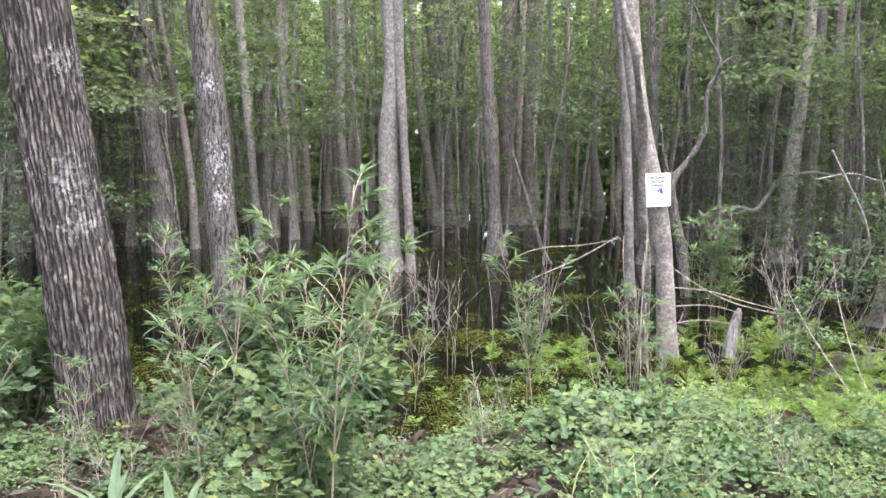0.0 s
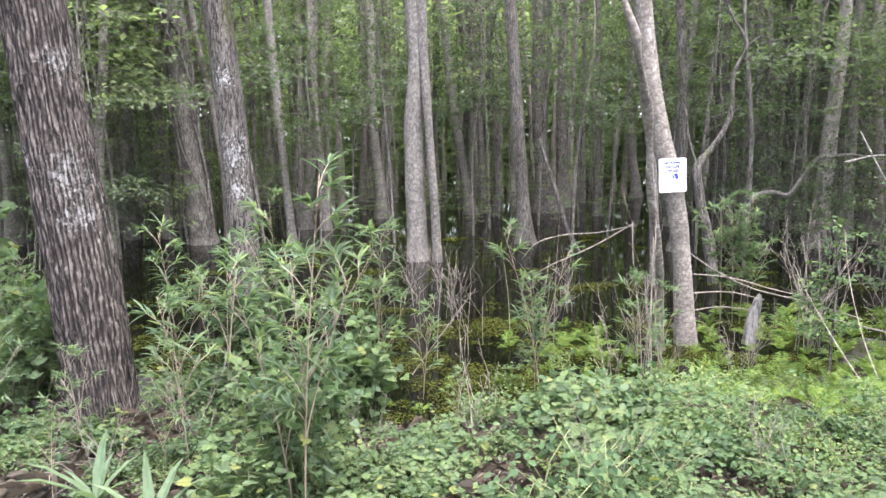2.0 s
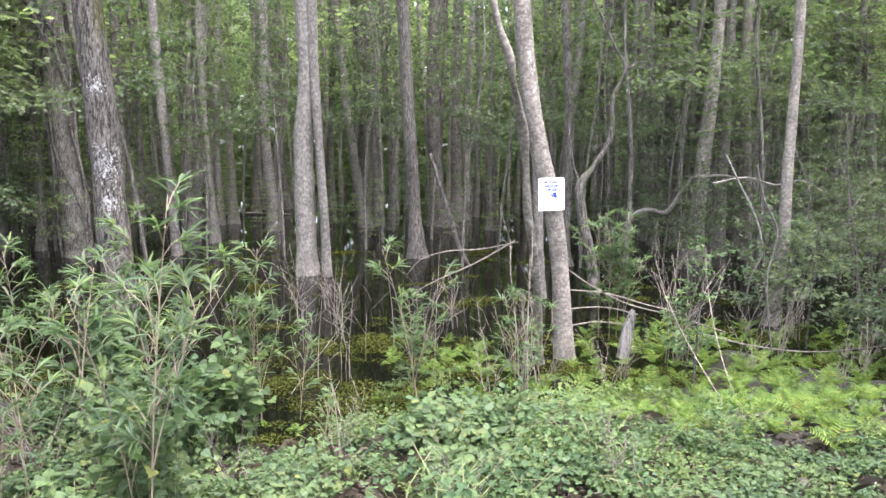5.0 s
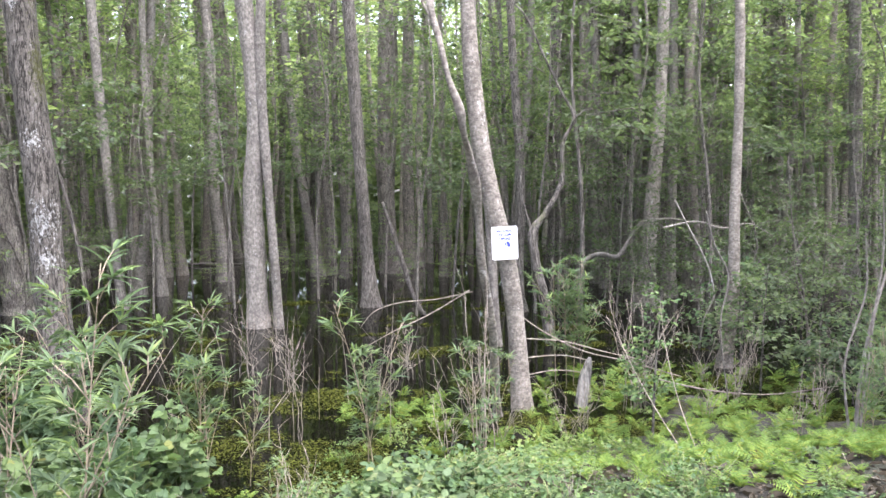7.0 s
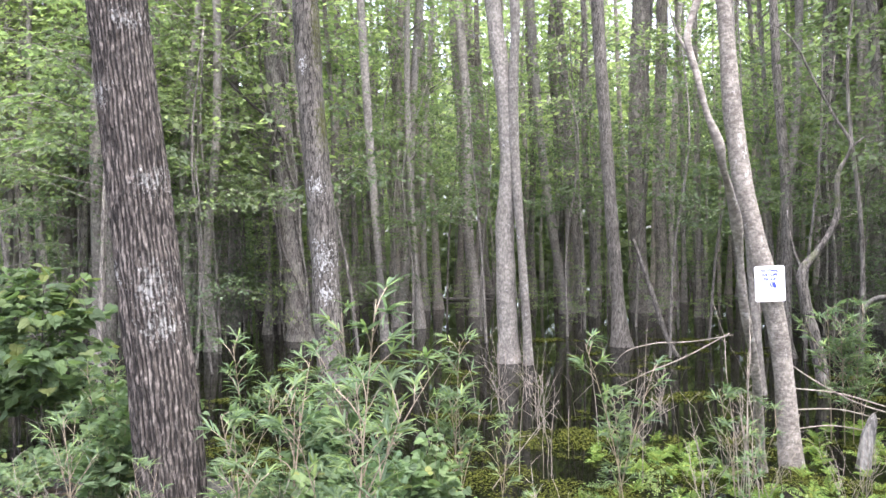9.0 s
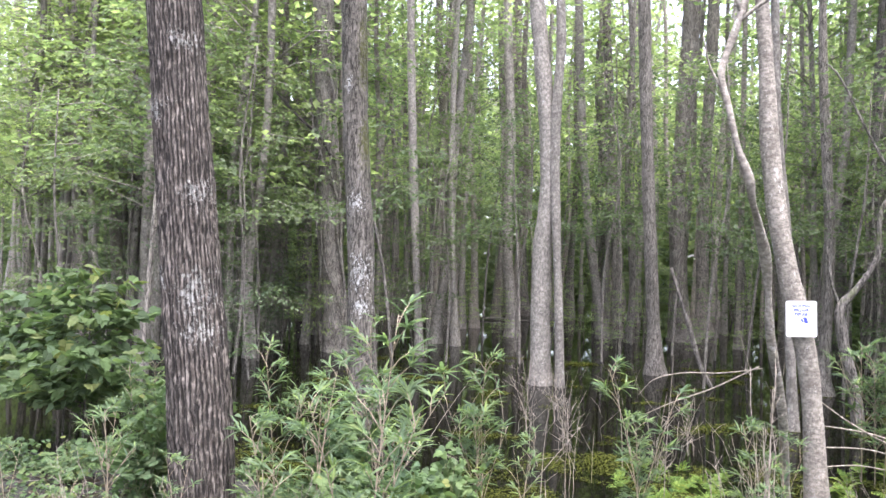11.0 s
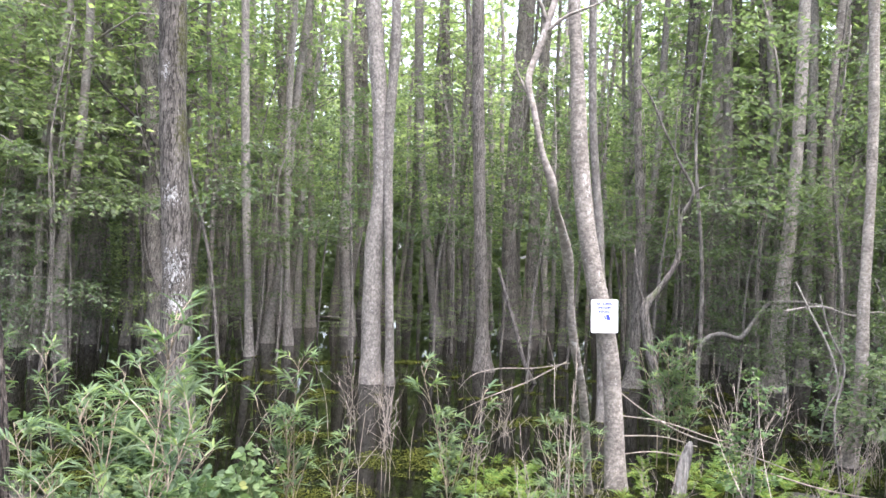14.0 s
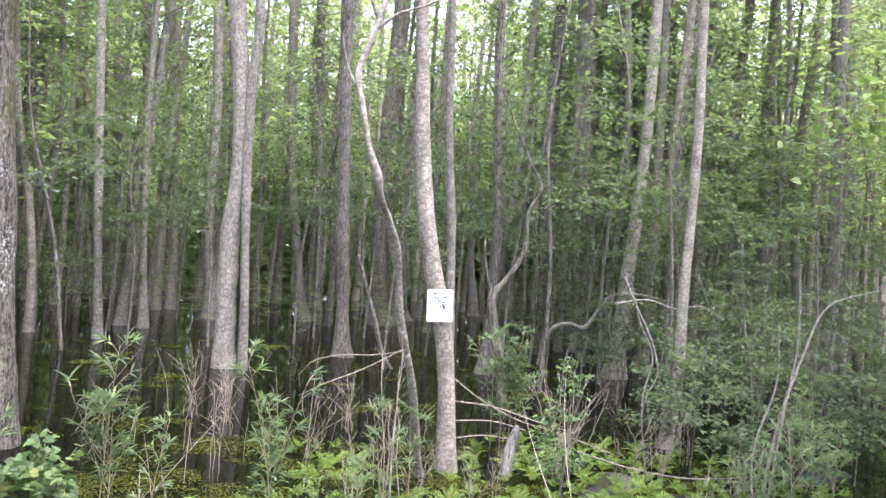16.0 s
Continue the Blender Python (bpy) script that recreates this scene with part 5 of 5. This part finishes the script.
# fallen and leaning sticks
branch("fallen_log", "long thin log lying across the water", [(-9.0, 28.8, 0.1, 0.06), (-7.1, 28.9, 0.05, 0.055), (-5.0, 28.9, 0.08, 0.05), (-2.8, 28.9, 0.03, 0.04)], GREY_BARK, "log")
branch("leaning_stick", "long bare stick leaning into the water", [(2.45, 15.5, -0.15, 0.05), (2.26, 15.5, 0.15, 0.05), (1.87, 15.5, 1.28, 0.045), (1.54, 15.5, 2.29, 0.035)], BROWN_BARK)
branch("dead_branch", "curving bare branch over the water", [(2.1, 8.6, 1.3, 0.009), (1.71, 9.0, 1.17, 0.012), (1.28, 9.0, 1.14, 0.01), (1.01, 9.0, 1.05, 0.009), (0.85, 9.1, 0.85, 0.008)])
branch("dead_branch", "bare forked branch over the water", [(2.05, 8.5, 1.33, 0.012), (1.59, 8.6, 1.05, 0.014), (1.18, 8.6, 0.87, 0.01), (0.9, 8.7, 0.7, 0.006)])
for row in ([(2.6, 8.7, 1.05, 0.012), (2.95, 8.7, 0.8, 0.014), (3.4, 8.75, 0.56, 0.014), (4.0, 8.7, 0.4, 0.014), (4.6, 8.6, 0.22, 0.01)],
            [(2.7, 8.75, 0.72, 0.012), (3.2, 8.8, 0.66, 0.013), (3.7, 8.8, 0.52, 0.012), (4.2, 8.75, 0.4, 0.008)],
            [(2.7, 8.7, 0.5, 0.012), (3.2, 8.75, 0.5, 0.013), (3.6, 8.8, 0.4, 0.01)],
            [(2.6, 8.6, 0.3, 0.01), (3.1, 8.7, 0.34, 0.012), (3.5, 8.75, 0.28, 0.01)],
            [(4.1, 8.3, 0.3, 0.014), (4.7, 8.2, 0.16, 0.016), (5.3, 8.1, 0.1, 0.014), (6.2, 8.0, 0.18, 0.01)]):
    branch("dead_branch", "pale broken branch lying behind the stump", row)
branch("dry_stick", "thin dry stick standing crookedly", [(3.15, 5.15, 0.3, 0.008), (3.05, 5.6, 0.6, 0.007), (2.98, 6.1, 0.95, 0.005), (2.95, 6.4, 1.2, 0.003)])
branch("dry_stick", "thin dry stick standing crookedly", [(3.2, 5.2, 0.3, 0.007), (3.2, 5.7, 0.75, 0.006), (3.25, 6.1, 1.2, 0.004), (3.3, 6.3, 1.5, 0.002)])
branch("bent_bough", "low bent bough of a leaning tree", [(5.2, 14.3, 0.9, 0.04), (5.4, 14.3, 1.18, 0.042), (5.65, 14.32, 1.25, 0.04), (6.0, 14.3, 1.2, 0.046), (6.1, 14.3, 1.32, 0.043), (6.32, 14.28, 1.66, 0.038), (6.5, 14.3, 1.86, 0.042), (6.68, 14.3, 1.87, 0.036), (6.95, 14.3, 1.9, 0.03), (7.5, 14.3, 1.84, 0.02), (8.2, 14.2, 1.72, 0.008)], GREY_BARK)
branch("bare_branch", "thin dark curving branch among leaves", [(-9.65, 17.2, 7.77, 0.012), (-8.71, 17.2, 7.24, 0.020), (-7.71, 17.2, 6.24, 0.030), (-7.15, 17.2, 5.68, 0.034), (-6.46, 17.2, 5.05, 0.040), (-6.26, 17.2, 4.71, 0.045)], BLACK_TWIG)
for x, y, h, dx in ((1.07, 7.5, 1.5, 0.02), (-0.1, 7.6, 0.9, 0.02), (0.7, 8.8, 1.0, -0.03), (-0.1, 10.3, 0.9, 0.02), (-0.9, 10.6, 1.0, -0.1), (-1.4, 10.0, 0.8, 0.12)):
    branch("dry_stick", "thin upright dry stick in the water", [(x, y, -0.3, 0.007), (x + dx, y, h * 0.5, 0.006), (x + dx * 3, y, h, 0.003)], group="dry sticks")
branch("dry_stick", "long straight dry stick leaning across", [(-0.4, 7.2, -0.1, 0.008), (-0.05, 7.4, 0.35, 0.007), (0.3, 7.6, 0.78, 0.004)])
branch("dry_stick", "dry stick leaning over the bank", [(-1.85, 9.4, -0.2, 0.008), (-1.5, 9.5, 0.4, 0.007), (-1.1, 9.6, 1.0, 0.004)])
branch("forked_shrub", "forked grey shrub stems by the water", [(5.3, 6.5, 0.1, 0.02), (5.35, 6.5, 0.7, 0.018), (5.45, 6.5, 1.2, 0.015), (5.6, 6.5, 1.68, 0.013), (5.83, 6.5, 2.2, 0.009), (6.36, 6.5, 2.4, 0.004)], GREY_BARK)
branch("forked_shrub", "forked grey shrub stems by the water", [(5.35, 6.5, 0.2, 0.014), (5.5, 6.55, 1.2, 0.012), (5.62, 6.6, 1.8, 0.009), (5.6, 6.6, 2.4, 0.004)], GREY_BARK)
branch("forked_shrub", "forked grey shrub stems by the water", [(5.26, 6.52, 0.1, 0.013), (5.22, 6.55, 0.8, 0.011), (5.38, 6.5, 1.5, 0.008), (5.36, 6.5, 2.0, 0.004)], GREY_BARK)
branch("hanging_vine", "looping grey vine hanging among leaves", [(5.1, 9.9, 2.3, 0.01), (5.29, 9.8, 1.86, 0.013), (5.41, 9.8, 1.65, 0.014), (5.57, 9.8, 1.29, 0.013), (5.62, 9.8, 1.0, 0.013), (5.49, 9.8, 0.71, 0.012), (5.42, 9.8, 0.3, 0.012)], GREY_BARK, "vine", "climbing vines")
branch("hanging_vine", "thin grey vine strung between shrubs", [(5.2, 10.5, 1.9, 0.012), (5.72, 10.5, 1.98, 0.012), (6.12, 10.5, 1.88, 0.011), (6.51, 10.5, 1.94, 0.009), (6.9, 10.5, 1.75, 0.006)], GREY_BARK, "vine", "climbing vines")
branch("hanging_vine", "thin grey vine trailing into ferns", [(4.32, 7.5, 2.2, 0.006), (4.42, 7.5, 1.85, 0.009), (4.57, 7.5, 1.55, 0.009), (4.5, 7.5, 1.1, 0.008), (4.62, 7.55, 0.2, 0.007)], GREY_BARK, "vine", "climbing vines")

stump = thing("stump", "broken grey weathered stump among ferns", "stump")
p = curve_pts([(3.27, 8.36, -0.3, 0.1), (3.29, 8.36, 0.0, 0.078), (3.32, 8.36, 0.25, 0.066), (3.36, 8.36, 0.42, 0.056), (3.38, 8.36, 0.5, 0.042), (3.39, 8.36, 0.55, 0.016)], 0.04)
part("wood", Geo().tube([q[:3] for q in p], [q[3] for q in p], 16, 0.3, 0.01, 14), STUMP_WOOD, stump)


def make_leafy_sapling(name, label, x, y, h, reach, n, per, size, mat, shape=OVATE, lo=0.2):
    e = thing(name, label, "sapling", (x, y, gz(x, y)))
    part("trunk", stem_geo([(0, 0, -0.1, 0.014), (0.03, 0, h * 0.5, 0.01), (0.08, 0, h, 0.004)], 0, 0.1, 6, 0, 0.1), DARK_BARK, e)
    w, l = crown_geo(h * lo, h, reach, n, per, size, shape, 0.1, 0.35, 0.6)
    part("limb_work", w, BROWN_BARK, e)
    part("foliage", l, mat, e, smooth=False)
    return e


make_leafy_sapling("sapling", "young sapling with bright oval leaves", 3.48, 6.85, 1.45, 0.3, 26, 40, 0.046, LEAF_SMALL)
make_leafy_sapling("shrub", "broad-leaved green shrub at the wood's edge", -4.9, 7.0, 1.9, 1.0, 30, 70, 0.115, LEAF_VINE, GRAPE)
make_leafy_sapling("shrub", "broad-leaved green shrub at the wood's edge", -5.8, 7.8, 2.1, 1.0, 26, 70, 0.115, LEAF_VINE, GRAPE)
make_leafy_sapling("shrub", "small-leaved green shrub in the fern bed", 5.6, 8.6, 1.6, 0.7, 24, 34, 0.066, LEAF_UNDER)
make_leafy_sapling("shrub", "small-leaved green shrub in the fern bed", 6.9, 9.4, 1.9, 0.9, 26, 36, 0.068, LEAF_UNDER)
make_leafy_sapling("shrub", "small-leaved green shrub in the fern bed", 6.3, 10.8, 1.8, 0.9, 26, 36, 0.066, LEAF_SMALL)
make_leafy_sapling("shrub", "small-leaved green shrub in the shade", 8.2, 9.6, 2.2, 1.0, 28, 38, 0.072, LEAF_UNDER)
for x, y, h in ((6.3, 7.9, 1.0), (5.9, 9.6, 1.3), (7.6, 8.4, 1.4), (8.6, 8.6, 1.8)):
    make_leafy_sapling("shrub", "dark small-leaved shrub by the water", x, y, h, 0.7, 28, 46, 0.07, LEAF_UNDER, SIMPLE)

# young maple beyond the bank, with a leafy hanging bough
maple = thing("maple_tree", "young maple with bright green hanging bough", "tree")
part("trunk", stem_geo([(6.6, 4.9, 0.2, 0.07), (6.55, 4.9, 2.5, 0.06), (6.5, 4.9, 6.5, 0.04)], 0, 0.3, 10, 0.2, 0.1), BROWN_BARK, maple)
k = np.array([(6.55, 4.9, 3.1), (5.8, 4.8, 3.5), (5.1, 4.7, 3.6), (4.5, 4.6, 3.5)])
part("bough", Geo().tube(k, [0.02, 0.014, 0.009, 0.004], 6), BROWN_BARK, maple)
# crown above the view, added to shade the fern bed below
for nm, me in zip(("limb_work", "foliage"), HIGH[1]):
    part(nm, me, None, maple).matrix_basis = Matrix.Translation((6.9, 5.9, 4.9))
n = 420
t = 0.2 + 0.8 * rng.random(n)
q = np.stack([np.interp(t, [0, 0.33, 0.66, 1], k[:, j]) for j in range(3)], -1) + rng.normal(scale=0.19, size=(n, 3))
part("foliage", Geo().scatter(GRAPE, q, rng.normal(size=(n, 3)) + [-0.6, 0, -0.3], np.array([0, 0, 1.0]) + rng.normal(scale=0.4, size=(n, 3)), 0.04 + 0.035 * rng.random(n)), LEAF_LIME, maple, smooth=False)

# foreground plant with broad blades
for x, y, n, s in ((-1.32, 3.05, 9, 1.0), (-1.0, 2.88, 8, 0.95), (-0.62, 2.8, 9, 0.85)):
    e = thing("bladed_plant", "bank plant with long broad pointed blades", "plant", (x, y, gz(x, y)), "bladed plants")
    for k in range(n):
        a = 6.28 * k / n + rng.normal() * 0.3
        g = Geo().scatter(LANCE, [(0, 0, 0.1 * s)], [(math.cos(a) * 0.8, math.sin(a) * 0.8, 0.55 + 0.3 * rng.random())], [(0, 0, 1.0)], 0.32 * s * (0.6 + 0.6 * rng.random()), 0.85)
        part("blade", g, LEAF_CANE, e, smooth=False)
    part("stalk", Geo().tube([(0, 0, -0.05), (0, 0, 0.12 * s)], [0.006, 0.004], 6), STEM_GREEN, e)

# floating moss on the water, in flat drifts, thick by the bank
n = 480000
x, y = -5.0 + 11.2 * rng.random(n), 5.4 + 13.0 * rng.random(n) ** 1.7
clump = np.array([noise.noise(Vector((a * 0.9, b * 1.15, 3.0))) + 0.75 * noise.noise(Vector((a * 2.9, b * 3.4, 8.0))) + 0.2 * noise.noise(Vector((a * 9.0, b * 13.0, 1.0))) for a, b in zip(x, y)])
over = clump + 0.05 - 0.6 * smooth01(6.8, 11.5, y)
keep = over + 0.6 * (rng.random(len(over)) - 0.6) > 0
x, y, over = x[keep], y[keep], np.clip(over[keep], 0, 0.5)
n = len(x)
g = Geo().scatter(DIAMOND, np.stack([x, y, 0.002 + (0.01 + 0.09 * over) * rng.random(n)], -1), rand_dirs(n, 0.35), np.array([0, 0, 1.0]) + rng.normal(scale=0.5, size=(n, 3)), (0.007 + 0.01 * rng.random(n)) * (0.45 + y / 9), 1.3)
mat = rng.random(n) < 0.3
k = int(mat.sum())
g.scatter(DIAMOND, np.stack([x[mat], y[mat], 0.001 + 0.004 * rng.random(k)], -1), rand_dirs(k, 0.03), np.array([0, 0, 1.0]) + rng.normal(scale=0.06, size=(k, 3)), (0.01 + 0.014 * rng.random(k)) * (0.5 + y[mat] / 10), 1.5)
ob = new("floating_moss", g.mesh("floating_moss", MOSS_MAT, False))
tagged(ob, "yellow-green moss floating in patches on dark water", "moss", kind="stuff")

# dry leaves and straw on the bank, and more vine over the bare spots
more = np.random.default_rng(11)
n = 17000
x, y = more.normal(0.4, 2.4, n), more.normal(3.6, 0.95, n)
x, y = x[(y < 5.8)], y[(y < 5.8)]
n = len(x)
DRY = ([(0, 0, 0), (0.2, 0.3, 0.14), (0.13, 0.7, 0.1), (0, 1, -0.12), (-0.16, 0.66, 0.16), (-0.24, 0.28, 0.1)], [(0, 1, 2, 3), (0, 3, 4, 5)])
flat_dirs = np.concatenate([more.normal(size=(n, 2)), 0.15 * more.normal(size=(n, 1))], 1)
g = Geo().scatter(DRY, np.stack([x, y, ground_z(x, y) + 0.012], -1), flat_dirs, np.array([0, 0, 1.0]) + more.normal(scale=0.5, size=(n, 3)), 0.025 + 0.035 * more.random(n))
straw = more.random(n) < 0.4
k = int(straw.sum())
g.scatter(DRY, np.stack([x[straw], y[straw] - 0.1, ground_z(x[straw], y[straw] - 0.1) + 0.02], -1), flat_dirs[straw], np.array([0, 0, 1.0]) + more.normal(scale=0.3, size=(k, 3)), 0.09 + 0.1 * more.random(k), 0.12)
ob = new("leaf_litter", g.mesh("leaf_litter", LITTER, False))
tagged(ob, "brown dry leaves and straw strewn over the bank", "leaf litter", kind="stuff")
for count, x0, x1, y0, y1, s in ((12, 1.3, 3.2, 3.0, 4.3, 0.6), (7, 2.3, 3.5, 3.2, 4.4, 0.5), (8, -2.7, -1.3, 3.0, 3.8, 0.5), (6, -0.9, 0.2, 3.9, 4.6, 0.6), (7, -2.6, -1.6, 3.7, 4.15, 0.6), (10, 2.4, 3.5, 3.3, 4.2, 0.5), (5, 1.9, 2.8, 2.9, 3.5, 0.5), (4, 0.3, 1.2, 3.0, 3.5, 0.45)):
    for _ in range(count):
        x, y, w = x0 + (x1 - x0) * more.random(), y0 + (y1 - y0) * more.random(), s * (0.8 + 0.4 * more.random())
        copy_thing(brambles[int(more.integers(2))], Matrix.LocRotScale((x, y, gz(x, y)), Euler((0.1 * more.normal(), 0.1 * more.normal(), 6.28 * more.random())), (w, w, w)))

# fine dead twigs among the leaves
g = Geo()
for _ in range(500):
    a, b, t, L = rng.normal(0.0, 2.2), rng.normal(3.6, 0.9), rng.random() * 6.283, 0.06 + 0.22 * rng.random()
    d = np.array([math.cos(t), math.sin(t), 0])
    p = np.array([a, b, gz(a, b) + 0.008])
    q = p + d * L
    q[2] = gz(q[0], q[1]) + 0.01 + 0.04 * rng.random()
    m = (p + q) / 2 + rng.normal(scale=0.012, size=3) + [0, 0, 0.01]
    g.tube([p, m, q], [0.003, 0.0026, 0.0012], 3)
ob = new("twig_litter", g.mesh("twig_litter", DEAD_WOOD))
tagged(ob, "thin grey-brown dead twigs scattered on the bank", "twigs", kind="stuff")

# fine grey twigs that stand and lie in the shallow water
g = Geo()
for _ in range(60):
    a, b = rng.normal(0.3, 1.7), 8.2 + 8.0 * rng.random() ** 1.4
    if gz(a, b) > 0.0:
        continue
    t, lean, L = rng.random() * 6.283, 0.15 + 0.9 * rng.random(), 0.25 + 0.65 * rng.random()
    d = np.array([math.cos(t) * lean, math.sin(t) * lean, 1.0]) / math.hypot(1, lean)
    p = np.array([a, b, -0.05])
    m = p + d * L * 0.55 + rng.normal(scale=0.03, size=3)
    q = p + d * L + [math.cos(t) * 0.12 * L, math.sin(t) * 0.12 * L, -0.12 * L]
    g.tube([p, m, q], [0.0045, 0.0032, 0.0015], 3)
    if rng.random() < 0.6:
        g.tube([m, m + rng.normal(scale=0.12, size=3) + [0, 0, 0.1]], [0.0035, 0.0015], 3)
ob = new("water_twigs", g.mesh("water_twigs", DEAD_WOOD))
tagged(ob, "thin grey-brown twigs standing in shallow water", "twigs", kind="stuff")
